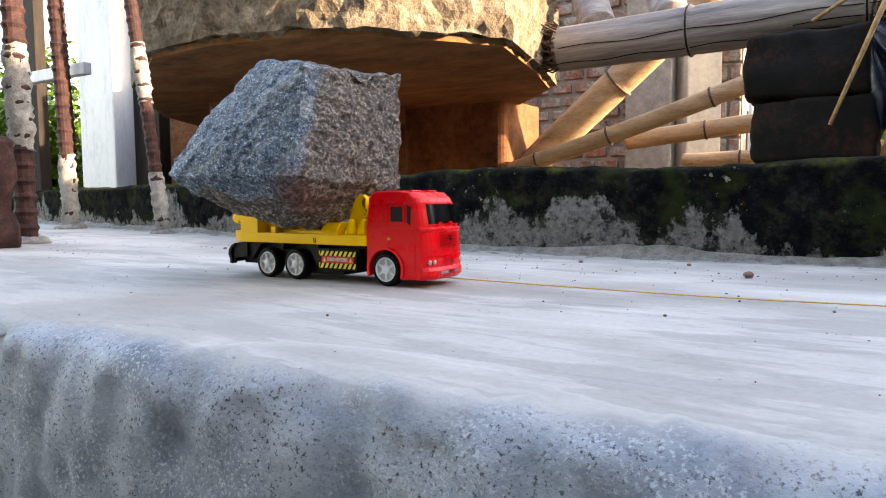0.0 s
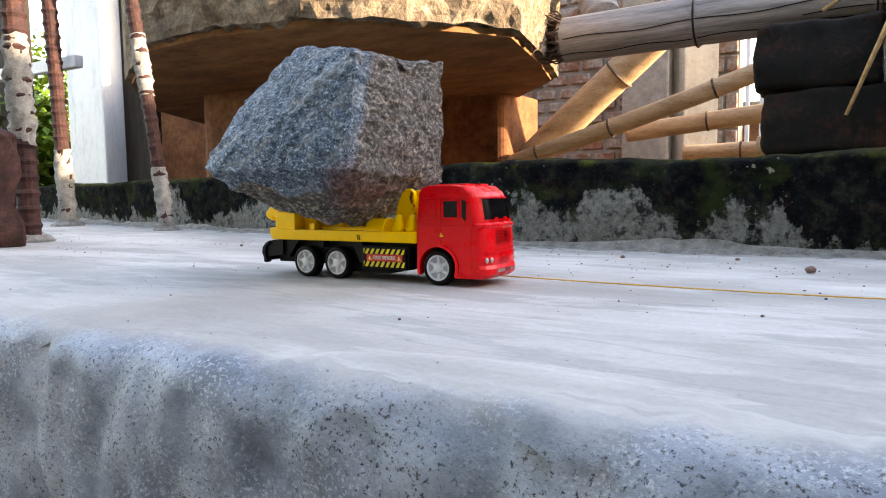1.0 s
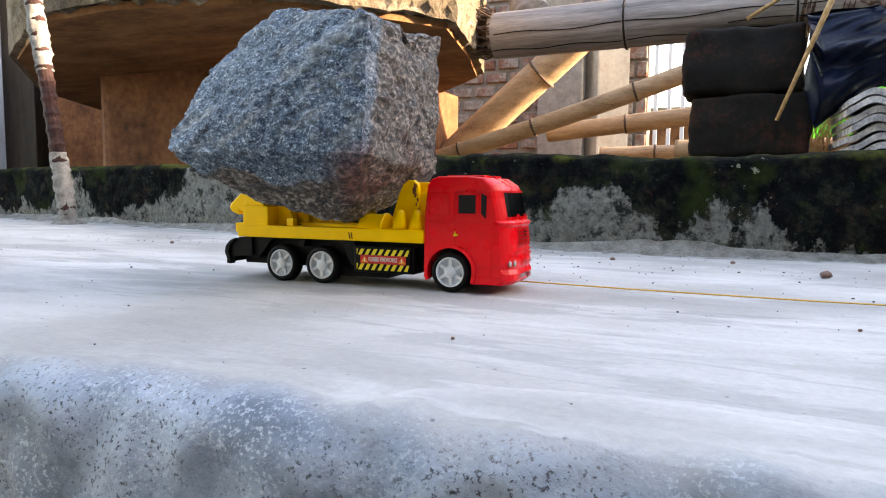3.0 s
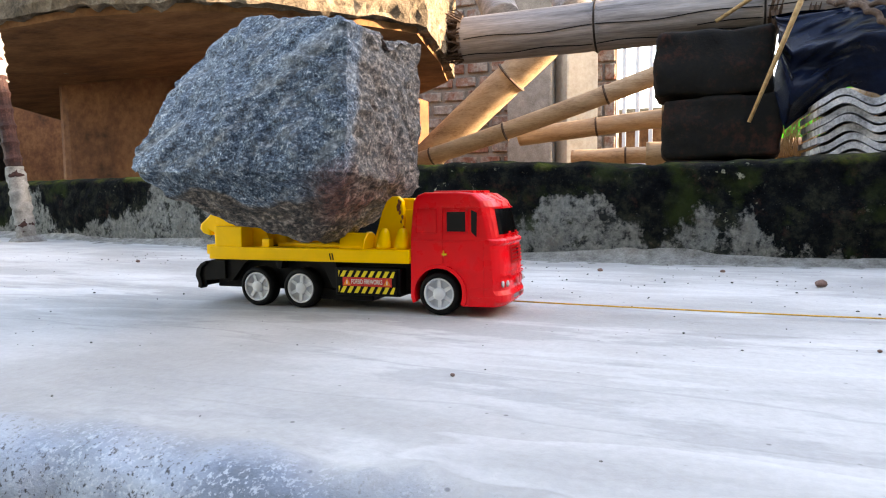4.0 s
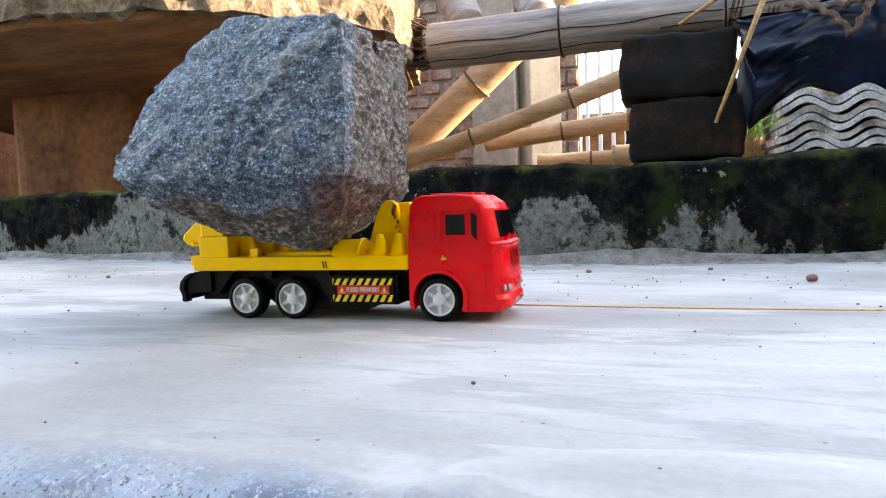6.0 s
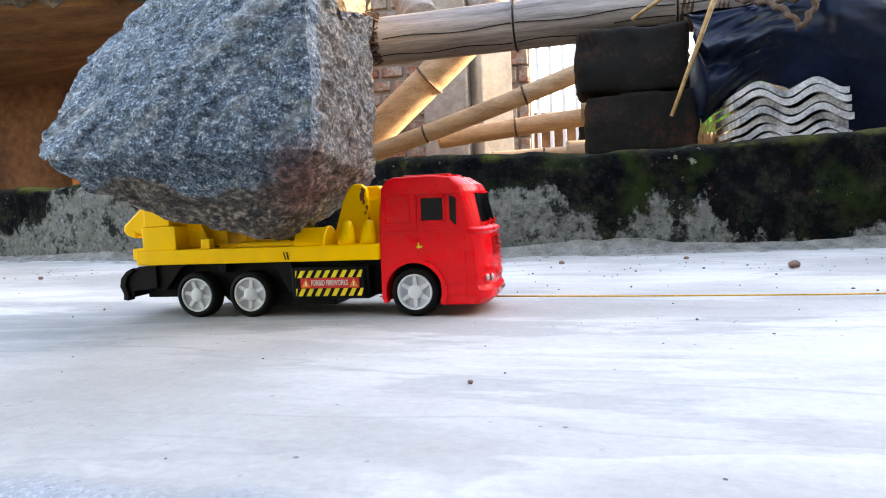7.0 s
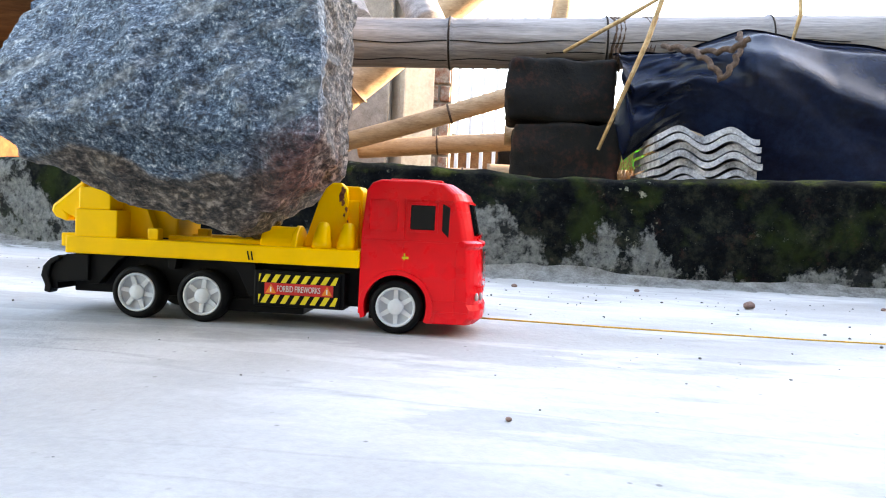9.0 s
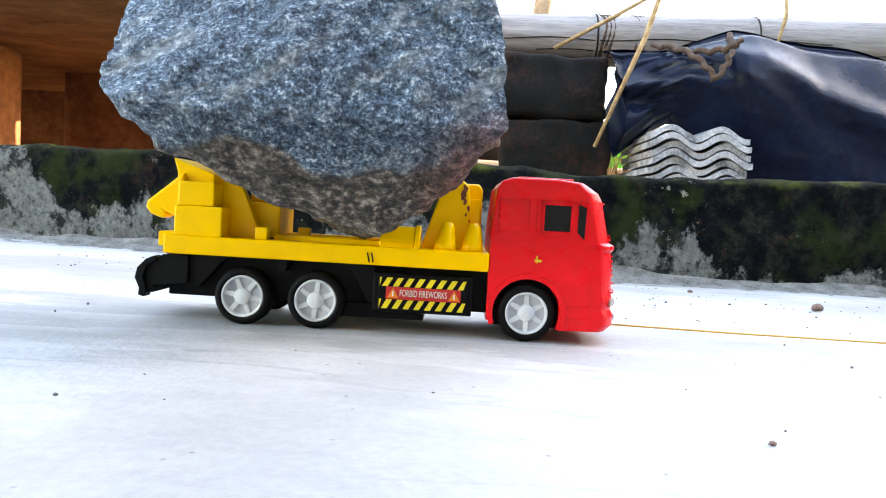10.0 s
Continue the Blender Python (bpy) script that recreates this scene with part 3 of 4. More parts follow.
def sticker(truck):
    x0, x1, z0, z1, y = -0.0630, -0.0262, 0.0110, 0.0248, -0.0012
    st = part("sticker", box(x0 - 0.0006, x1 + 0.0006, y, y + 0.0012, z0 - 0.0006, z1 + 0.0006, 0.0003), M_BLK, truck, "warning sticker striped in yellow and black")
    pitch = (x1 - x0) / 8
    for k in range(-1, 8):
        a = x0 + 0.0010 + k * pitch
        for zb, zt in ((z1 - 0.0040, z1 - 0.0003), (z0 + 0.0003, z0 + 0.0042)):
            t = lambda z: (z - zb) / (zt - zb) * 0.0022
            q = [(min(max(a + t(z) + e, x0), x1), z) for z, e in ((zb, 0), (zb, pitch * 0.52), (zt, pitch * 0.52), (zt, 0))]
            if q[1][0] - q[0][0] > 0.0004 or q[2][0] - q[3][0] > 0.0004:
                part("stripe", prism(q, y - 0.0002, y), M_STY, st)
    part("band", box(x0 + 0.0028, x1 - 0.0022, y - 0.0003, y, z0 + 0.0044, z1 - 0.0042), M_STR, st, "red band")
    for cx in (x0 + 0.0058, x1 - 0.0050):
        part("warning_triangle", prism([(cx - 0.0024, z0 + 0.0050), (cx + 0.0024, z0 + 0.0050), (cx, z1 - 0.0046)], y - 0.0005, y - 0.0003), M_STO, st)
        part("warning_mark", prism([(cx - 0.0003, z0 + 0.0056), (cx + 0.0003, z0 + 0.0056), (cx + 0.0003, z0 + 0.0078), (cx - 0.0003, z0 + 0.0078)], y - 0.0006, y - 0.0005), M_STW, st)
    cu = bpy.data.curves.new("text", "FONT")
    cu.body, cu.size, cu.align_x, cu.align_y, cu.extrude = "FORBID FIREWORKS", 0.0042, "CENTER", "CENTER", 0.0001
    tmp = new("text", cu)
    me = bpy.data.meshes.new_from_object(tmp.evaluated_get(bpy.context.evaluated_depsgraph_get()))
    bpy.data.objects.remove(tmp)
    wide = max(v.co.x for v in me.vertices) - min(v.co.x for v in me.vertices)
    me.transform(Matrix.Translation(((x0 + x1) / 2 + 0.0003, y - 0.0005, (z0 + z1) / 2 + 0.0001)) @ Matrix.Rotation(radians(90), 4, "X") @ Matrix.Diagonal((0.0200 / wide, 0.95, 1, 1)))
    me.materials.append(M_STW)
    lt = new("lettering", me)
    lt.parent = st
    tagged(lt, "white words FORBID FIREWORKS")


def toy_truck():
    truck = thing("toy_truck", "red and yellow plastic toy truck loaded with a boulder", "toy truck")
    cab(truck)
    ch = part("chassis", box(-0.157, -0.016, 0.008, 0.046, 0.0105, 0.0290, 0.0008), M_BLK, truck, "black plastic chassis")
    part("fuel_tank", box(-0.066, -0.0235, 0.0002, 0.0538, 0.0095, 0.0262, 0.0008), M_BLK, ch)
    part("fuel_tank", box(-0.084, -0.044, 0.006, 0.048, 0.0055, 0.012, 0.0008), M_BLK, ch)
    for y0, y1 in ((0.001, 0.011), (0.043, 0.053)):
        part("mudguard", prism([(-0.079, 0.029), (-0.066, 0.029), (-0.062, 0.014), (-0.068, 0.013), (-0.074, 0.025)], y0, y1, 0.0004), M_BLK, ch)
        part("mudguard", prism([(-0.150, 0.029), (-0.128, 0.029), (-0.132, 0.0268), (-0.142, 0.015), (-0.1475, 0.0145)], y0 + 0.002, y1 - 0.002, 0.0004), M_BLK, ch)
        part("mudguard", prism([(-0.108, 0.029), (-0.103, 0.029), (-0.104, 0.024), (-0.107, 0.024)], y0, y1, 0.0004), M_BLK, ch)
    part("bumper_tip", prism([(-0.1665, 0.0135), (-0.1685, 0.0180), (-0.1675, 0.0225), (-0.1640, 0.0262), (-0.1600, 0.0280), (-0.1590, 0.0262), (-0.1632, 0.0236), (-0.1648, 0.0185), (-0.1630, 0.0125), (-0.1640, 0.0098), (-0.1668, 0.0104)], -0.0005, 0.0055, 0.0006), M_BLK, truck)
    part("rear_bumper", prism([(-0.146, 0.0285), (-0.157, 0.0285), (-0.162, 0.0255), (-0.1655, 0.0205), (-0.1665, 0.0140), (-0.1645, 0.0115), (-0.1605, 0.0118), (-0.1610, 0.0150), (-0.1460, 0.0165)], 0.001, 0.053, 0.0005), M_BLK, truck, "curved black rear bumper")
    deck = part("deck", box(-0.1565, -0.0172, -0.001, 0.055, 0.0292, 0.0372, 0.0008), M_YEL, truck, "yellow load deck")
    part("deck_lip", box(-0.1590, -0.1520, 0.000, 0.054, 0.0322, 0.0385, 0.0006), M_YEL, deck)
    for y0 in (0.010, 0.018, 0.036, 0.044):
        part("deck_rib", box(-0.112, -0.060, y0, y0 + 0.0022, 0.0370, 0.0392, 0.0004), M_YEL, deck)
    # no groove is cut: a flat black strip paints the shade between ribs
    part("deck_gap_shade", box(-0.118, -0.066, 0.0125, 0.0175, 0.0371, 0.0376), M_BLK, deck, "black strip painting the shade between the deck ribs")
    for dx, lean in ((0.0, 0.0006), (0.0018, 0.0004)):
        part("scuff", prism([(-0.0692 + dx, 0.0345), (-0.0687 + dx, 0.0345), (-0.0683 + dx + lean, 0.0305), (-0.0689 + dx + lean, 0.0305)], -0.0013, -0.0009), M_BLK, deck, "short black scuff mark")
    # rear counterweight and hook
    rear = part("rear_block", box(-0.1525, -0.1320, 0.000, 0.016, 0.0370, 0.0500, 0.0007), M_YEL, truck)
    part("rear_block", box(-0.1515, -0.1360, 0.001, 0.014, 0.0500, 0.0603, 0.0007), M_YEL, rear)
    part("rear_block", box(-0.1525, -0.1320, 0.038, 0.054, 0.0370, 0.0500, 0.0007), M_YEL, rear)
    part("rear_upright", prism([(-0.1545, 0.0385), (-0.1380, 0.0385), (-0.1380, 0.0640), (-0.1490, 0.0680), (-0.1560, 0.0705), (-0.1540, 0.0640)], 0.006, 0.050, 0.0006), M_YEL, rear)
    part("hook", prism([(-0.1500, 0.0640), (-0.1535, 0.0615), (-0.1600, 0.0560), (-0.1655, 0.0515), (-0.1665, 0.0485), (-0.1640, 0.0455), (-0.1590, 0.0438), (-0.1570, 0.0455), (-0.1580, 0.0470), (-0.1535, 0.0450), (-0.1500, 0.0450)], 0.003, 0.013, 0.0012), M_YEL, rear, "drooping yellow tow hook")
    part("slant_plate", prism([(-0.1365, 0.0370), (-0.1195, 0.0370), (-0.1205, 0.0430), (-0.1250, 0.0540), (-0.1300, 0.0650), (-0.1365, 0.0690)], 0.012, 0.017, 0.0005), M_YEL, rear)
    part("seat_box", box(-0.1320, -0.1120, 0.019, 0.046, 0.0370, 0.0530, 0.0012), M_YEL, rear)
    part("seat_box", prism([(-0.1320, 0.0530), (-0.1130, 0.0530), (-0.1160, 0.0600), (-0.1320, 0.0625)], 0.040, 0.046, 0.0008), M_YEL, rear)
    for x, y in ((-0.1155, 0.004), (-0.103, 0.030)):
        part("peg", box(x - 0.0025, x + 0.0028, y - 0.0025, y + 0.0025, 0.0370, 0.0425, 0.0006), M_YEL, deck)
    # winch drum, cones, crane bracket behind the cab
    arc = [(0.0092 * math.cos(radians(a)), 0.0092 * math.sin(radians(a))) for a in range(0, 181, 12)]
    for x0, x1, k in ((-0.0645, -0.0495, 1.0), (-0.0497, -0.0472, 1.08)):
        bm = bmesh.new()
        rings = [[bm.verts.new((x, 0.0115 + c * k, 0.0370 + max(s, 0) * k)) for c, s in arc] for x in (x0, x0 + 0.0005, x1 - 0.0005, x1)]
        for ring, kk in ((rings[0], 0.95), (rings[3], 0.95)):
            for v in ring:
                v.co.y, v.co.z = 0.0115 + (v.co.y - 0.0115) * kk, 0.0370 + (v.co.z - 0.0370) * kk
        for r, q in zip(rings, rings[1:]):
            for i in range(len(arc)):
                j = (i + 1) % len(arc)
                bm.faces.new((r[i], r[j], q[j], q[i]))
        bm.faces.new(rings[0])
        bm.faces.new(rings[-1][::-1])
        part("winch_drum", bm, M_YEL, deck)
    for x in (-0.0362, -0.0245):
        part("cone", tube([(x, 0.0055, 0.0368), (x, 0.0055, 0.0400), (x + 0.0006, 0.0055, 0.0470), (x + 0.0007, 0.0055, 0.0488), (x + 0.0007, 0.0055, 0.0494)], [0.0050, 0.0045, 0.0030, 0.0022, 0.0008], 18), M_YEL, deck, "", True)
    horn = [(-0.0475, 0.0370), (-0.0440, 0.0480), (-0.0405, 0.0590), (-0.0375, 0.0650), (-0.0340, 0.0680), (-0.0300, 0.0680), (-0.0272, 0.0655), (-0.0265, 0.0600), (-0.0262, 0.0370)]
    part("crane_bracket", prism(horn, 0.0130, 0.0175, 0.0010), M_YEL, truck, "arched yellow crane bracket")
    part("crane_bracket", prism([(-0.0330, 0.0370), (-0.0330, 0.0640), (-0.0315, 0.0668), (-0.0225, 0.0668), (-0.0208, 0.0645), (-0.0208, 0.0370)], 0.0200, 0.0360, 0.0010), M_YEL, truck)
    part("crane_link", box(-0.0272, -0.0215, 0.0160, 0.0230, 0.0372, 0.0600, 0.0006), M_YEL, truck)
    rng = random.Random(5)
    for k in range(6):
        a, z, r = -0.0292 + 0.0004 * k + rng.uniform(-0.001, 0.001), 0.0640 - 0.0028 * k, (0.0019, 0.0023, 0.0016, 0.0012, 0.0009, 0.0006)[k]
        blob = [(a + r * 0.6 * rng.uniform(0.6, 1.3) * math.cos(2 * math.pi * q / 11), z + r * rng.uniform(0.7, 1.3) * math.sin(2 * math.pi * q / 11)) for q in range(11)]
        part("rust_smear", prism(blob, 0.0127, 0.0131), M_SMEAR, truck, "brown glue smear")
    for x in (-0.1220, -0.0905, 0.0):
        for side in (-1, 1):
            wheel(truck, x, side)
    sticker(truck)
    return truck


toy_truck()


# ---- the boulder ----
def boulder():
    corners = [(-0.139, -0.080, 0.082), (-0.151, -0.068, 0.088), (-0.154, -0.045, 0.082), (-0.162, -0.018, 0.140), (-0.149, 0.004, 0.168), (-0.120, -0.004, 0.175), (-0.075, -0.026, 0.168), (-0.028, -0.050, 0.156),
               (-0.018, -0.076, 0.080), (-0.020, -0.068, 0.105), (-0.033, -0.050, 0.062), (-0.060, -0.042, 0.045), (-0.064, -0.028, 0.042), (-0.106, -0.056, 0.059), (-0.132, -0.062, 0.071), (-0.075, 0.030, 0.0395), (-0.072, 0.055, 0.056),
               (-0.041, 0.078, 0.169), (-0.050, 0.060, 0.168), (-0.044, 0.084, 0.074), (-0.150, 0.060, 0.150), (-0.150, 0.060, 0.092), (-0.120, 0.060, 0.062), (-0.105, 0.070, 0.172)]
    bm = bmesh.new()
    for c in corners:
        bm.verts.new(c)
    bmesh.ops.convex_hull(bm, input=bm.verts[:])
    bmesh.ops.triangulate(bm, faces=bm.faces[:])
    for _ in range(6):
        long = [e for e in bm.edges if e.calc_length() > 0.0026]
        if not long:
            break
        bmesh.ops.subdivide_edges(bm, edges=long, cuts=1, use_grid_fill=False)
        bmesh.ops.triangulate(bm, faces=[f for f in bm.faces if len(f.verts) > 3])
    bmesh.ops.smooth_vert(bm, verts=bm.verts[:], factor=0.12, use_axis_x=True, use_axis_y=True, use_axis_z=True)
    bm.normal_update()
    for v in bm.verts:
        p = v.co
        ridge = abs(fbm(Vector((p.x * 30 + p.z * 22, p.y * 30, p.z * 16)), 3))
        step = abs(fbm(Vector((p.x * 13 - p.z * 17, p.y * 14, p.z * 9 + p.x * 8)), 2))
        lay = fbm(Vector((p.x * 9 - p.z * 15 + 2, p.y * 12, p.z * 12 + p.x * 14)), 3) * 2.4
        ledge = math.floor(lay) + min(1.0, (lay - math.floor(lay)) * 3.5)
        d = 0.0021 * (ledge - lay - 0.35) + 0.0018 * fbm(p * 24, 3) - 0.0028 * ridge - 0.0024 * step + 0.0016 * fbm(p * 95, 4) + 0.0005 * fbm(p * 240, 3) + 0.0012
        # the notch in the crown between the two peaks
        d -= 0.006 * math.exp(-((p.y - 0.026) / 0.018) ** 2) * max(0.0, min(1.0, (p.z - 0.135) / 0.02)) * max(0.0, min(1, (p.x + 0.075) / 0.03))
        v.co = p + v.normal * d
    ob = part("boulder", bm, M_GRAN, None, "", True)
    ob.data.set_sharp_from_angle(angle=radians(38))
    tagged(ob, "large rough grey granite boulder stained rusty brown below", "boulder")


boulder()


# ---- tow string, grit and pebbles ----
def tow_string():
    pts = [(0.0365, 0.0270, 0.0060), (0.060, 0.0297, 0.0053), (0.080, 0.0322, 0.0047)]
    pts += [(0.1 + 0.05 * i, 0.0345 + 0.0052 * i + 0.0008 * math.sin(i * 0.9), 0.0017 + 0.0024 * math.exp(-0.9 * i) + 0.0003 * math.sin(i * 1.7)) for i in range(36)]
    tagged(part("tow_string", tube(pts, 0.00045, 8), M_STRING, None, "", True), "thin orange nylon string tied to the truck", "string")


def pebbles():
    rng = random.Random(3)

    def lump(bm, x, y, r):
        own = bmesh.new()
        bmesh.ops.create_icosphere(own, subdivisions=1, radius=r)
        sx, sy, sz = rng.uniform(0.7, 1.4), rng.uniform(0.7, 1.2), rng.uniform(0.5, 0.9)
        for v in own.verts:
            v.co = (x + v.co.x * sx * rng.uniform(0.85, 1.15), y + v.co.y * sy, v.co.z * sz + r * sz * 0.6)
        return join(bm, own)
    bm = bmesh.new()
    for _ in range(900):
        x = rng.uniform(-1.2, 0.9)
        y = rng.choice((rng.uniform(-0.19, 0.30), rng.uniform(0.06, 0.30), rng.uniform(0.18, 0.32)))
        if -0.17 < x < 0.05 and -0.01 < y < 0.06:
            continue
        lump(bm, x, y, rng.choice((0.0004, 0.0005, 0.0006, 0.0009)) * (1.0 if y > 0.0 else 0.7))
    tagged(part("grit", bm, M_GRIT), "scattered dark grit on the cement", "grit", kind="stuff")
    for x, y, r in ((0.222, 0.186, 0.0034), (0.060, 0.245, 0.0020), (0.33, 0.22, 0.0016), (-0.42, 0.21, 0.0020), (0.16, 0.262, 0.0018), (0.21, -0.03, 0.0009), (0.05, -0.12, 0.0008)):
        own = bmesh.new()
        bmesh.ops.create_icosphere(own, subdivisions=3, radius=r)
        for v in own.verts:
            v.co = v.co * (1 + 0.25 * noise.noise(v.co * 400 + Vector((x * 50, 0, 0))))
            v.co = (x + v.co.x * 1.15, y + v.co.y, v.co.z * 0.8 + r * 0.7)
        tagged(part("pebble", own, M_PEB, None, "", True), "small reddish-brown pebble on the cement", "pebble", "pebbles on the terrace")


tow_string()
pebbles()


# ---- reinforcing bars and post at the terrace's end ----
def rebar(base, top, r, coat, label):
    base, top = Vector(base), Vector(top)
    n = 150
    pts, rad = [], []
    for i in range(n + 1):
        f = i / n
        p = base.lerp(top, f)
        p.x += 0.006 * math.sin(f * 4)
        pts.append(p)
        rad.append(r * (1.13 if i % 4 == 0 else 0.95))
    t = thing("reinforcing_bar", label, "rebar", "bars standing up from the terrace")
    part("bar", tube(pts, rad, 14), M_RUST, t)
    for a, b in coat:
        cp = [base.lerp(top, a + (b - a) * i / 24) + Vector((0.006 * math.sin((a + (b - a) * i / 24) * 4), 0, 0)) for i in range(25)]
        bm = tube(cp, [r * (1.01 + 0.12 * math.sin(math.pi * i / 24) + (0.10 if i % 2 == 0 else 0)) for i in range(25)], 16)
        roughen(bm, r * 0.34, 70)
        part("mortar_coat", bm, M_MORT, t, "dried cement sticking to the bar", True)
    bm = bmesh.new()
    bmesh.ops.create_uvsphere(bm, u_segments=20, v_segments=10, radius=r * 2.2)
    for v in bm.verts:
        v.co = (base.x + v.co.x, base.y + v.co.y, max(-0.002, v.co.z * 0.35))
    roughen(bm, r * 0.4, 60)
    part("mortar_collar", bm, M_MORT, t, "", True)


rebar((-0.885, 0.455, 0), (-1.085, 0.465, 1.0), 0.0125, ((0.0, 0.12), (0.26, 0.38)), "rusty ribbed steel bar with mortar on it, leaning")
rebar((-1.335, 0.525, 0), (-1.425, 0.535, 1.1), 0.0165, ((0.0, 0.16),), "rusty ribbed steel bar with a mortar-coated foot")
rebar((-0.815, 0.160, 0), (-0.870, 0.165, 0.9), 0.0160, ((0.16, 0.34),), "thick rusty steel bar with a lump of mortar")
rebar((-1.965, 0.900, -0.006), (-2.060, 0.900, 1.3), 0.0160, (), "rusty ribbed steel bar standing beyond the parapet")


def post():
    t = thing("white_post", "square white-painted post beyond the parapet", "post")
    part("shaft", box(-3.11, -2.99, 1.60, 1.74, -0.01, 2.6, 0.008), M_WPAINT, t)
    part("shaft", box(-2.99, -2.76, 1.56, 1.74, -0.01, 2.6, 0.010), M_WPAINT, t)
    for x0, x1 in ((-3.86, -3.62), (-2.755, -2.56)):
        d = thing("wooden_plank", "dark weathered wooden plank standing upright", "plank", "planks by the post")
        part("board", box(x0, x1, 1.66, 1.72, -0.01, 2.6, 0.005), M_DWOOD, d)
    r = thing("cross_rail", "pale wooden rail lashed between bars and post", "rail")
    part("rail", box(-2.75, -1.93, 0.925, 0.955, 0.490, 0.530, 0.004), M_WPAINT, r)


def broken_block():
    bm = box(-0.82, -0.72, 0.02, 0.10, 0.0, 0.15, 0.01)
    bmesh.ops.subdivide_edges(bm, edges=bm.edges[:], cuts=5, use_grid_fill=True)
    roughen(bm, 0.012, 25)
    for v in bm.verts:
        v.co.z = max(v.co.z, -0.001)
    tagged(part("broken_brick", bm, M_RUST, None, "", True), "broken dark brown brick standing on the terrace", "brick")


post()
broken_block()


# ---- the raised slab on clay piers ----
def raised_slab():
    plan = [(-0.58, 1.72), (-0.49, 1.40), (-0.42, 1.06), (-0.50, 0.94), (-0.63, 0.78), (-0.76, 0.71), (-1.00, 0.66), (-1.25, 0.68), (-1.75, 0.98), (-2.30, 1.50), (-2.75, 2.28), (-1.10, 2.33), (-0.95, 2.15)]
    t = thing("raised_slab", "thick crumbling cement slab raised on clay piers", "slab")

    def layer(z0, z1, grow, mt, name, rough_amt, cuts, label):
        bm = bmesh.new()
        cx, cy = -1.25, 1.45
        a = [bm.verts.new((cx + (x - cx) * grow, cy + (y - cy) * grow, z0)) for x, y in plan]
        b = [bm.verts.new((cx + (x - cx) * grow, cy + (y - cy) * grow, z1)) for x, y in plan]
        low = bm.faces.new(a[::-1])
        top = bm.faces.new(b)
        for i in range(len(plan)):
            j = (i + 1) % len(plan)
            bm.faces.new((a[i], a[j], b[j], b[i]))
        bmesh.ops.triangulate(bm, faces=[low, top])
        for _ in range(cuts):
            long = [e for e in bm.edges if e.calc_length() > 0.026 and min(e.verts[0].co.y, e.verts[1].co.y) < 1.75 and max(e.verts[0].co.x, e.verts[1].co.x) > -1.6]
            bmesh.ops.subdivide_edges(bm, edges=long, cuts=1)
            bmesh.ops.triangulate(bm, faces=[f for f in bm.faces if len(f.verts) > 3])
        roughen(bm, rough_amt, 22, 5)
        part(name, bm, mt, t, label)
    layer(0.424, 0.440, 0.972, M_SOFFIT, "soffit", 0.002, 3, "smooth brown underside")
    layer(0.437, 0.700, 1.0, M_CAST, "cast_slab", 0.016, 5, "crumbling cement edge")
    for x0, x1, y0, y1, b in ((-1.80, -1.25, 1.28, 1.66, 0.09), (-1.30, -0.84, 1.86, 2.20, 0.04), (-2.35, -2.02, 1.90, 2.28, 0.04)):
        bm = box(x0, x1, y0, y1, -0.01, 0.432, 0)
        up = [e for e in bm.edges if abs(e.verts[0].co.z - e.verts[1].co.z) > 0.1]
        bmesh.ops.bevel(bm, geom=up, offset=b, segments=5, affect="EDGES", profile=0.5)
        part("pier", bm, M_CLAY, t, "rounded clay-plastered pier")


raised_slab()


def clay_wall():
    bm = box(-3.75, -1.36, 2.36, 2.52, -0.01, 1.35, 0.012)
    tagged(part("clay_wall", bm, M_CLAY), "plain brown clay-plastered wall behind the raised slab", "wall", kind="structure")


clay_wall()


# ---- bamboo ----
def bamboo(name, a, b, r0, r1, mt, label, nodes, group="", cracks=False, seg=20):
    a, b = Vector(a), Vector(b)
    length = (b - a).length
    pts, rad = [], []
    n = max(12, int(length / 0.012))
    for i in range(n + 1):
        f = i / n
        p = a.lerp(b, f)
        p += Vector((0, 0.006 * math.sin(f * 5 + a.x * 9), 0.005 * math.sin(f * 7 + a.z * 20))) * min(1, length)
        s = f * length
        k = min((abs(s - q) for q in nodes), default=1)
        pts.append(p)
        rad.append((r0 + (r1 - r0) * f) * (1.0 + (0.055 if k < 0.007 else 0.0) - (0.02 if 0.007 <= k < 0.02 else 0)))
    t = thing(name, label, "bamboo pole", group)
    part("culm", tube(pts, rad, seg), mt, t, "", True)
    for q in nodes:
        c = a.lerp(b, q / length)
        c += Vector((0, 0.006 * math.sin(q / length * 5 + a.x * 9), 0.005 * math.sin(q / length * 7 + a.z * 20))) * min(1, length)
        bm = tube([c + (b - a).normalized() * d for d in (-0.004, -0.0015, 0.0015, 0.004)], [r0 * 0.99, r0 * 1.09, r0 * 1.09, r0 * 0.99], seg)
        part("node_ring", bm, M_DWOOD if cracks else M_FIBRE, t, "", True)
    if cracks:
        for ang, s0, s1 in ((-70, 0.02, 1.3), (-112, 0.0, 0.9), (-95, 0.6, 1.9)):
            cp = []
            for i in range(60):
                s = s0 + (s1 - s0) * i / 59
                p = a.lerp(b, s / length)
                p += Vector((0, 0.006 * math.sin(s / length * 5 + a.x * 9), 0.005 * math.sin(s / length * 7 + a.z * 20))) * min(1, length)
                w = radians(ang + 60 + 3 * math.sin(i * 0.5))
                cp.append(p + Vector((0, -math.cos(w), math.sin(w))) * r0 * 1.022)
            part("crack", tube(cp, 0.0012, 6), M_BLK, t, "long dark split")
    return t


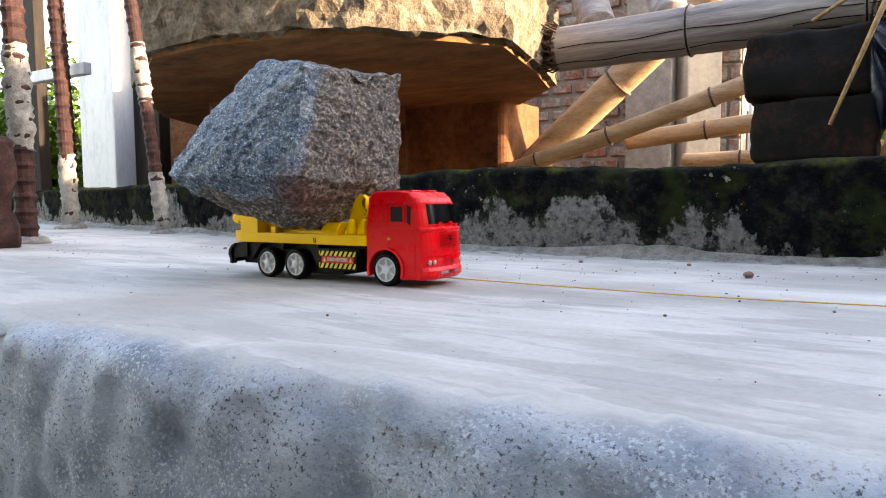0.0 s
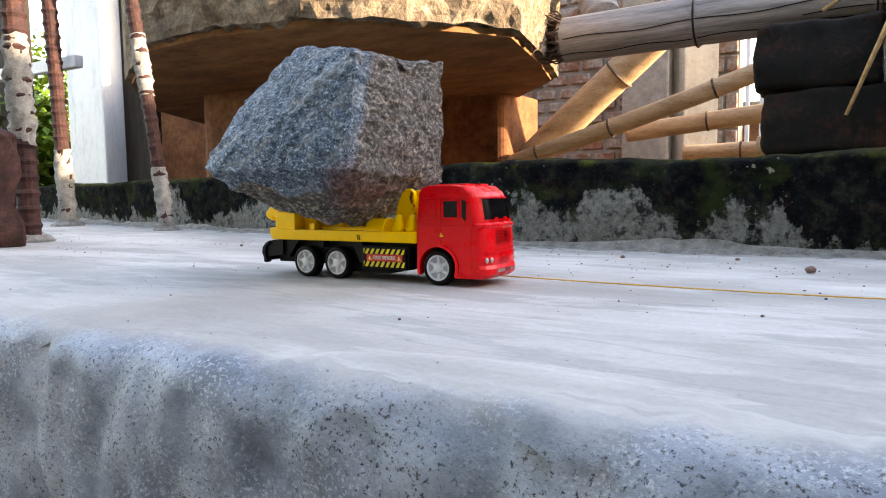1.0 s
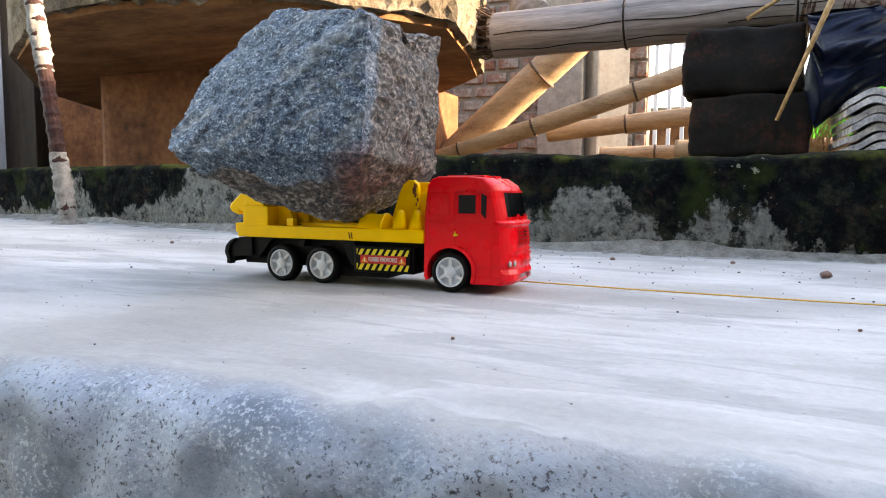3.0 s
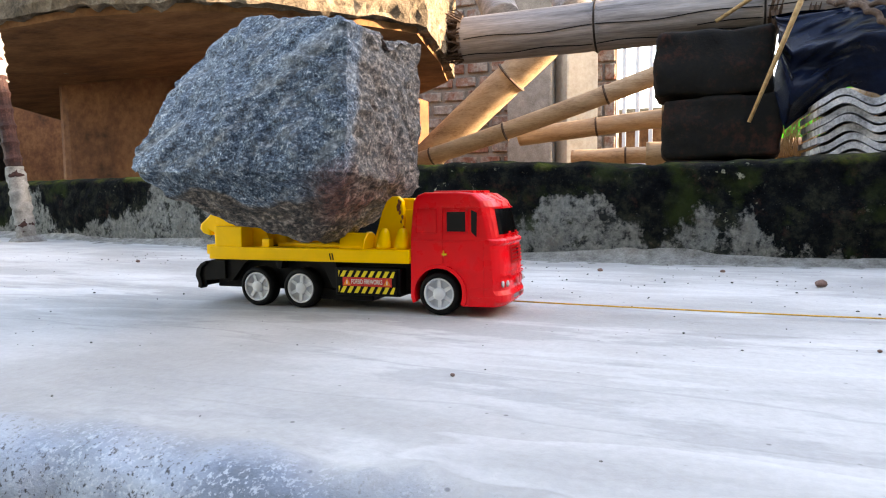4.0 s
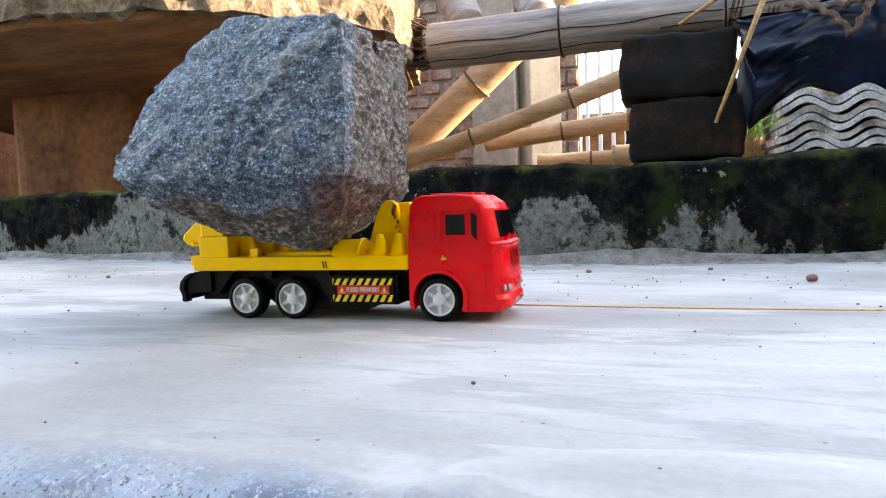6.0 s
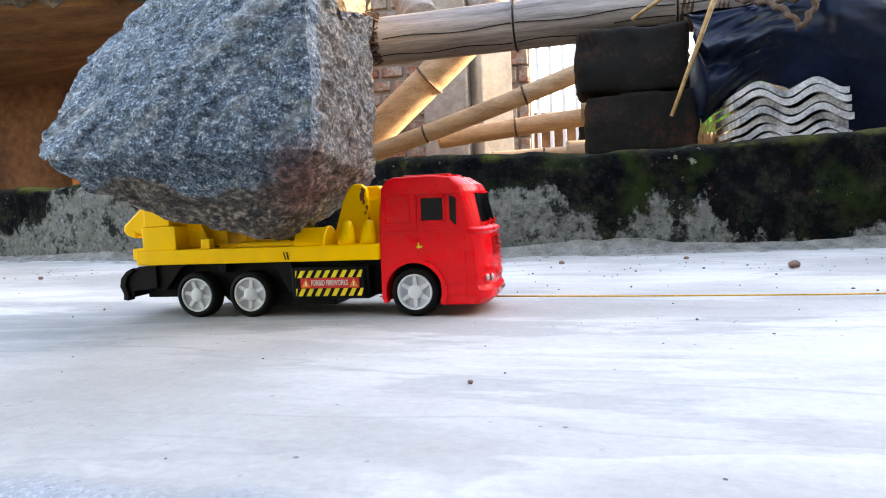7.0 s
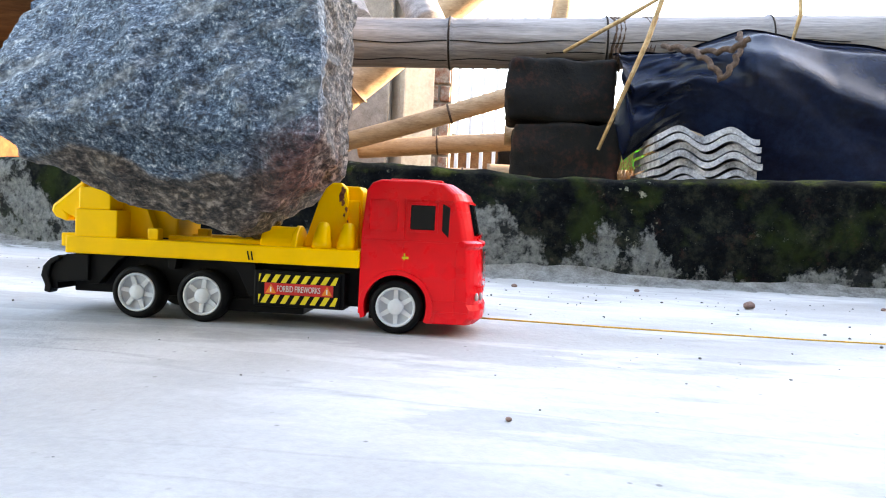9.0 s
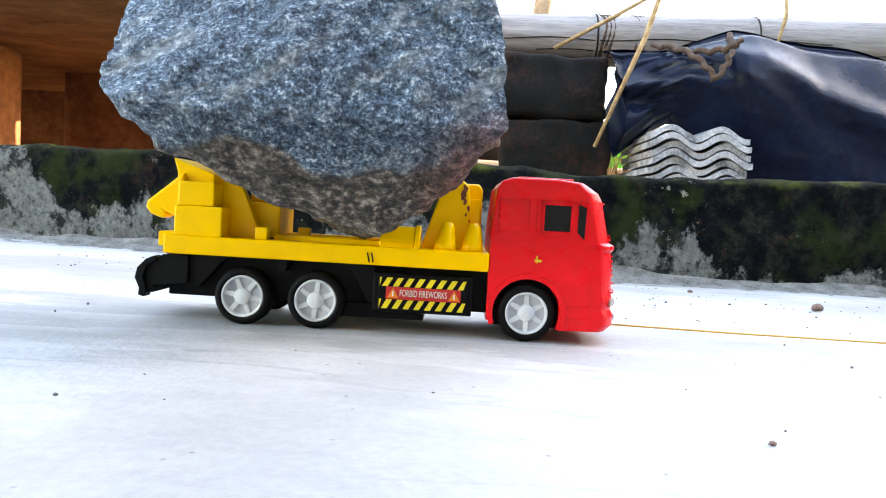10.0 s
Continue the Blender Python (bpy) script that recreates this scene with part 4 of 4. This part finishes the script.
def big_bamboo():
    x0, y0, z0, r = -0.46, 1.45, 0.490, 0.061
    t = bamboo("bamboo_beam", (x0, y0, z0), (2.4, 1.43, 0.545), r, 0.064, M_BAMBOO, "thick grey weathered bamboo beam with splits", [0.36 + 0.385 * i for i in range(7)], cracks=True, seg=32)
    rng = random.Random(11)
    bm = bmesh.new()
    for _ in range(260):
        a, q = rng.uniform(0, 2 * math.pi), rng.uniform(0.2, 1.02)
        p = Vector((x0 + 0.008, y0 + r * q * math.cos(a), z0 + r * q * math.sin(a)))
        ln = rng.uniform(0.03, 0.10)
        e = p + Vector((-ln, rng.uniform(-0.02, 0.02), rng.uniform(-0.02, 0.03)))
        tube([p, p.lerp(e, 0.5) + Vector((0, 0, rng.uniform(-0.012, 0.012))), e], [0.0034, 0.0024, 0.0006], 5, bm)
    part("frayed_end", bm, M_FIBRE, t, "torn brown fibres of the beam's end")
    bm = bmesh.new()
    bmesh.ops.create_icosphere(bm, subdivisions=4, radius=0.034)
    for v in bm.verts:
        v.co = (x0 - 0.06 + v.co.x * 2.0, y0 + v.co.y, z0 + 0.012 + v.co.z * 0.8)
    roughen(bm, 0.024, 26)
    part("frayed_core", bm, M_FIBRE, t, "", True)


big_bamboo()
PROPS, RAILS = "props behind the parapet", "rails behind the sheet"
bamboo("bamboo_prop", (-1.04, 2.06, -0.006), (0.02, 2.00, 0.90), 0.060, 0.054, M_POLE, "thick tan bamboo prop leaning upward", [0.3, 0.75], PROPS)
bamboo("bamboo_prop", (-1.42, 1.92, -0.006), (0.20, 1.90, 0.485), 0.031, 0.029, M_POLE, "slender tan bamboo prop with lashings", [0.3, 0.72, 1.0, 1.35], PROPS)
bamboo("bamboo_prop", (-0.46, 2.10, 0.278), (1.10, 2.06, 0.385), 0.032, 0.030, M_POLE, "slender tan bamboo pole lying level", [0.28, 0.62, 0.9, 1.2], PROPS)
bamboo("bamboo_prop", (0.14, 2.00, -0.006), (0.24, 1.98, 0.95), 0.037, 0.034, M_POLE, "upright tan bamboo prop", [0.28, 0.42, 0.6], PROPS)
bamboo("bamboo_prop", (-0.52, 1.75, 0.82), (-0.36, 1.50, 0.545), 0.052, 0.050, M_BAMBOO, "short grey bamboo leaning on the beam", [0.12], PROPS)
bamboo("bamboo_prop", (-0.30, 1.75, 0.82), (-0.16, 1.50, 0.545), 0.050, 0.048, M_BAMBOO, "short grey bamboo leaning on the beam", [0.12], PROPS)
bamboo("bamboo_rail", (0.05, 1.72, 0.300), (2.2, 1.74, 0.315), 0.030, 0.028, M_POLE, "tan bamboo rail under the black sheet", [0.3, 0.7, 1.1, 1.5], RAILS)
bamboo("bamboo_rail", (0.00, 1.86, 0.185), (2.2, 1.88, 0.195), 0.042, 0.036, M_POLE, "tan bamboo rail under the black sheet", [0.4, 0.8, 1.3], RAILS)
bamboo("bamboo_rail", (-0.30, 2.30, 0.205), (0.14, 2.30, 0.205), 0.032, 0.030, M_POLE, "short pale pole lying behind the props", [0.2], RAILS)
bamboo("bamboo_prop", (0.225, 1.62, -0.006), (0.33, 1.56, 0.30), 0.022, 0.024, M_DWOOD, "dark forked stick propping the sheet", [0.1], PROPS)
bamboo("bamboo_prop", (0.21, 1.56, 0.47), (0.30, 1.60, 0.29), 0.026, 0.024, M_DWOOD, "short dark stick hung under the beam", [0.08], PROPS)


def lashing(x, y, z, r, label):
    t = thing("rope_lashing", label, "rope", "lashings")
    for k in range(3):
        pts = [(x + 0.010 * k + 0.006 * math.sin(i), y + (r + 0.002) * math.cos(2 * math.pi * i / 18), z + (r + 0.002) * math.sin(2 * math.pi * i / 18)) for i in range(19)]
        part("turn", tube(pts, 0.0044, 6), M_ROPE, t, "", True)
    rng = random.Random(int(x * 1000) + 7)
    for k in range(2):
        pts = [(x + 0.01 * k, y - r - 0.002, z - r * 0.4)]
        for i in range(9):
            q = pts[-1]
            pts.append((q[0] + rng.uniform(-0.010, 0.010), q[1] + rng.uniform(-0.005, 0.003), q[2] - 0.022))
        part("tail", tube(pts, 0.0040, 6), M_ROPE, t, "", True)


lashing(0.300, 1.446, 0.500, 0.0605, "brown coir rope wound round the bamboo beam")
lashing(0.380, 1.446, 0.502, 0.0605, "brown coir rope wound round the bamboo beam")
lashing(0.74, 1.443, 0.513, 0.0610, "brown coir rope wound round the bamboo beam")


def rope_knot():
    t = thing("rope_knot", "twisted brown coir rope knotted over the black sheet", "rope")
    for k, ends in enumerate((((0.405, 1.340, 0.470), (0.440, 1.120, 0.420), (0.478, 1.120, 0.350)), ((0.545, 1.250, 0.480), (0.515, 1.105, 0.405), (0.474, 1.118, 0.352)), ((0.430, 1.300, 0.455), (0.490, 1.105, 0.395), (0.520, 1.110, 0.430)))):
        a, b, c = (Vector(p) for p in ends)
        pts = []
        for i in range(25):
            f = i / 24
            p = a.lerp(b, f).lerp(b.lerp(c, f), f)
            pts.append(p + Vector((0.0035 * math.sin(f * 30 + k), 0, 0.0035 * math.cos(f * 30 + k))))
        part("strand", tube(pts, 0.0062, 7), M_ROPE, t, "", True)


rope_knot()


# ---- the dark brick stack under the beam ----
def brick_stack():
    piles = ((0.06, 0.31, 1.30, 1.45, ((-0.006, 0.142, 0.006), (0.142, 0.284, 0.008), (0.284, 0.432, -0.010))),
             (0.02, 0.20, 2.18, 2.34, ((-0.006, 0.150, 0.0), (0.150, 0.318, 0.010))))
    for x0, x1, y0, y1, courses in piles:
        for z0, z1, dx in courses:
            bm = box(x0 + dx, x1 + dx, y0, y1, z0 + 0.001, z1 - 0.001, 0.018, 4)
            bmesh.ops.subdivide_edges(bm, edges=[e for e in bm.edges if e.calc_length() > 0.05], cuts=11, use_grid_fill=True)
            roughen(bm, 0.008, 16)
            for v in bm.verts:
                v.co.z = min(max(v.co.z, z0), z1)
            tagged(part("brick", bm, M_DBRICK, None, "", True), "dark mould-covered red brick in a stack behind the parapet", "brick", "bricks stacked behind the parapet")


brick_stack()


# ---- black polythene, corrugated sheets, straw ----
def black_sheet():
    def at(u, v):
        x = 0.297 + 1.75 * u ** 1.3
        top = np.interp(x, [0.21, 0.26, 0.42, 0.50, 0.60, 0.75, 1.0, 2.0], [0.43, 0.455, 0.465, 0.495, 0.520, 0.510, 0.47, 0.42]) + 0.006 * math.sin(x * 23)
        low = np.interp(x, [0.29, 0.302, 0.322, 0.35, 0.40, 0.44, 0.49, 0.55, 0.62, 0.72, 2.0], [0.36, 0.27, 0.200, 0.225, 0.265, 0.285, 0.265, 0.215, 0.14, 0.06, 0.03])
        z = top + (low - top) * v
        drape = max(0.0, min(1.0, (x - 0.40) / 0.15))
        fold = 0.040 * math.sin(6 * x + 5 * v) * (0.3 + v) + (0.016 - 0.013 * drape) * math.sin(26 * x - 11 * v + 2.0 * math.sin(6 * v)) + (0.030 - 0.016 * drape) * fbm(Vector((x * 3, v * 2.0, 3)), 3)
        # long soft folds fall from the beam down to the right
        fold -= 0.030 * drape * math.exp(-((v - 0.25 - 0.55 * (x - 0.5)) / 0.10) ** 2)
        crease = -(0.018 - 0.013 * drape) * abs(fbm(Vector((x * 7 + v * 5, v * 3, 8)), 3))
        y = 1.300 - (0.05 + 0.10 * drape) * math.sin(math.pi * min(1.0, v * 0.8)) + fold * min(1, 0.25 + v * 1.5) + crease
        if v < 0.12:
            y += (0.12 - v) * 0.9
        return (x, min(y, 1.372 if z > 0.43 else 1.42), z)
    bm = grid(210, 70, at)
    bmesh.ops.solidify(bm, geom=bm.faces[:], thickness=0.0016)
    tagged(part("polythene_sheet", bm, M_SHEET, None, "", True), "crumpled shiny black polythene sheet hung on the beam", "plastic sheet")


def corrugated():
    rng = random.Random(17)
    for k in range(15):
        x0, y0, z0 = 0.365 + rng.uniform(-0.004, 0.004), 1.14 + rng.uniform(-0.006, 0.006), 0.006 + 0.0172 * k
        shift = 0.003 * k + rng.uniform(-0.004, 0.004)
        wave = [(x0 + 0.205 * i / 40, z0 + 0.0115 * math.sin(2 * math.pi * (x0 + 0.205 * i / 40 + shift) / 0.105)) for i in range(41)]
        low = [(x, max(z - 0.0070, -0.006)) for x, z in wave]
        high = [(x, max(z + 0.0055 + 0.0008 * math.sin(40 * x + k), -0.004)) for x, z in wave]
        bm = prism(low + high[::-1], y0, y0 + 0.26)
        tagged(part("corrugated_sheet", bm, M_ASB), "weathered grey corrugated cement sheet in a stack", "roofing sheet", "stacked corrugated sheets")


def straw():
    rng = random.Random(21)
    bm = bmesh.new()
    for _ in range(520):
        x = rng.uniform(0.22, 0.95)
        p = Vector((x, rng.uniform(1.68, 1.86), rng.uniform(0.22, 0.36)))
        e = p + Vector((rng.uniform(-0.09, 0.09), rng.uniform(-0.04, 0.04), -rng.uniform(0.08, 0.22)))
        m = p.lerp(e, 0.5) + Vector((rng.uniform(-0.02, 0.02), 0, rng.uniform(-0.008, 0.02)))
        tube([p, m, e], [0.0019, 0.0016, 0.0008], 4, bm)
    tagged(part("hanging_straw", bm, M_STRAW), "dry straw hanging over the bamboo rails", "straw", kind="stuff")
    for a, b in (((0.375, 1.06, 0.62), (0.235, 1.08, 0.20)), ((0.18, 1.372, 0.46), (0.42, 1.34, 0.60)), ((0.70, 1.33, 0.62), (0.69, 1.34, 0.47)), ((0.98, 1.33, 0.64), (1.02, 1.33, 0.47))):
        a, b = Vector(a), Vector(b)
        tagged(part("dry_stalk", tube([a, a.lerp(b, 0.5) + Vector((0.012, 0, 0.006)), b], [0.0045, 0.0052, 0.0034], 8), M_STRAW, None, "", True), "long pale dry stalk caught on the beam", "stalk", "stalks on the beam")


black_sheet()
corrugated()
straw()


# ---- buildings and planting behind ----
def masonry(name, label, x0, x1, y0, y1, height, bl, bh, joint=0.014, kind_cat="wall"):
    t = thing(name, label, kind_cat)
    part("core", box(x0, x1, y0 + 0.006, y1, -0.32, height), M_JOINT, t)
    shared = {}
    z, row = 0.0, 0
    rng = random.Random(int(abs(x0) * 100) + 3)
    while z + bh <= height and row < 22:
        x = x0 - (bl * 0.5 if row % 2 else 0.0)
        while x < x1 - 0.004:
            a, b = max(x, x0) + joint / 2, min(x + bl, x1) - joint / 2
            if b - a > 0.02:
                w = round(b - a, 3)
                if w not in shared:
                    bm = box(-w / 2, w / 2, -0.010, 0.012, joint / 2, bh - joint / 2, 0.004, 1)
                    ob = part("brick", bm, M_BRICK2, t)
                    shared[w] = ob.data
                else:
                    ob = new("brick", shared[w])
                    ob.parent = t
                ob.location = ((a + b) / 2, y0 + rng.uniform(-0.004, 0.004), z)
                ob.rotation_euler = (0, radians(rng.uniform(-1, 1)), radians(rng.uniform(-1.2, 1.2)))
            x += bl
        z += bh
        row += 1
    return t


def backdrop_buildings():
    masonry("brick_wall", "unplastered red brick wall with wide lime joints", -2.25, -0.72, 3.05, 3.2, 2.0, 0.128, 0.068, 0.022)
    c = thing("cement_pillar", "grey cement-rendered pillar", "pillar")
    part("shaft", box(-0.72, -0.50, 2.92, 3.14, -0.01, 2.6, 0.010), M_JOINT, c)
    c = thing("lime_pillar", "pale lime-washed pillar in full sun", "pillar")
    bm = box(-0.085, 0.085, -0.085, 0.085, -0.01, 2.6, 0.010)
    bmesh.ops.rotate(bm, verts=bm.verts[:], cent=(0, 0, 0), matrix=Matrix.Rotation(radians(38), 3, "Z"))
    bmesh.ops.translate(bm, verts=bm.verts[:], vec=(-0.415, 3.05, 0))
    part("shaft", bm, M_WALL, c)
    masonry("brick_pillar", "red brick pillar in the sun", -0.343, -0.22, 3.12, 3.26, 2.0, 0.123, 0.088, 0.012, kind_cat="pillar")
    g = thing("window_grille", "white-painted vertical bar grille between pillars", "grille")
    for k in range(9):
        part("bar", box(-0.19 + 0.062 * k, -0.172 + 0.062 * k, 3.10, 3.12, -0.005, 2.0, 0.003), M_WPAINT, g)
    for z in (0.18, 0.86, 1.6):
        part("rail", box(-0.21, 0.36, 3.085, 3.10, z, z + 0.035, 0.004), M_WPAINT, g)
    t = thing("green_tarpaulin", "bright green tarpaulin stretched between two poles", "tarpaulin")
    bm = grid(30, 14, lambda u, v: (0.10 + 0.85 * u, 3.5 + 0.04 * math.sin(u * 17 + v), 0.10 + 0.50 * v))
    bmesh.ops.solidify(bm, geom=bm.faces[:], thickness=0.006)
    part("cloth", bm, M_GREEN, t)
    for x in (0.11, 0.94):
        part("pole", tube([(x, 3.53, -0.006), (x, 3.53, 1.0)], 0.02, 10), M_POLE, t, "", True)
    far = thing("far_house", "sunlit clay-walled house across the yard", "house")
    part("wall", box(-1.4, 4.2, 7.2, 10.0, -0.32, 0.85, 0.02), M_CLAY, far)
    part("roof", prism([(-1.6, 0.85), (4.4, 0.85), (4.4, 0.93), (-1.6, 0.93)], 7.0, 10.2, 0.01), M_CAST, far)
    for x in (0.4, 1.6, 2.8):
        part("window", box(x, x + 0.5, 7.185, 7.22, 0.1, 0.6, 0.004), M_GLASS, far)
    # unseen house walls and roof, added to keep sun off the terrace
    h = thing("unseen_shade_house", "plain lime-washed walls and roof, unseen, added to shade the terrace", "house")
    part("wall", box(-5, 5, -4.2, -4.0, -0.32, 2.7), M_WALL, h)
    part("roof", box(-5, 5, -4.2, -1.9, 2.55, 2.7, 0.01), M_WALL, h)
    part("shade_wall", box(2.7, 2.9, -4.0, -0.12, -0.32, 1.95, 0.01), M_WALL, h)
    part("shade_wall", box(2.7, 2.9, -0.12, 2.5, -0.32, 1.38, 0.01), M_WALL, h)


def shrub(x, y, h, w, seed):
    rng = random.Random(seed)
    t = thing("shrub", "dense sunlit green shrub with small leaves", "shrub", "shrubs behind the yard")
    bm = bmesh.new()
    tips = []
    for k in range(9):
        e = Vector((x + rng.uniform(-w, w) * 0.7, y + rng.uniform(-w, w) * 0.5, -0.32 + h * rng.uniform(0.5, 0.95)))
        m = Vector((x, y, -0.32)).lerp(e, 0.5) + Vector((rng.uniform(-0.05, 0.05), 0, 0.05))
        tube([(x, y, -0.33), m, e], [0.025, 0.014, 0.004], 6, bm)
        tips += [e, m, m.lerp(e, 0.5)]
    part("trunk", bm, M_DWOOD, t)
    bm = bmesh.new()
    for k in range(4200):
        c = rng.choice(tips) + Vector((rng.gauss(0, w * 0.24), rng.gauss(0, w * 0.24), rng.gauss(0, h * 0.14)))
        if c.z < -0.3:
            continue
        d = Vector((rng.uniform(-1, 1), rng.uniform(-1, 1), rng.uniform(-0.6, 0.4))).normalized()
        s = d.cross(Vector((rng.uniform(-1, 1), rng.uniform(-1, 1), 1))).normalized()
        ln, wd = rng.uniform(0.05, 0.10), rng.uniform(0.018, 0.032)
        q = [c, c + d * ln * 0.5 + s * wd, c + d * ln + Vector((0, 0, -0.012)), c + d * ln * 0.5 - s * wd]
        bm.faces.new([bm.verts.new(p) for p in q])
    part("crown", bm, M_LEAF, t)


backdrop_buildings()
for i, (x, y, h, w) in enumerate(((-4.4, 2.0, 1.1, 0.55), (-5.0, 1.6, 1.1, 0.55), (-5.4, 2.4, 1.2, 0.6), (-3.9, 2.7, 1.1, 0.5), (-6.0, 3.2, 1.6, 0.8), (2.2, 5.2, 1.0, 0.6), (1.0, 5.8, 0.9, 0.6))):
    shrub(x, y, h, w, 40 + i)
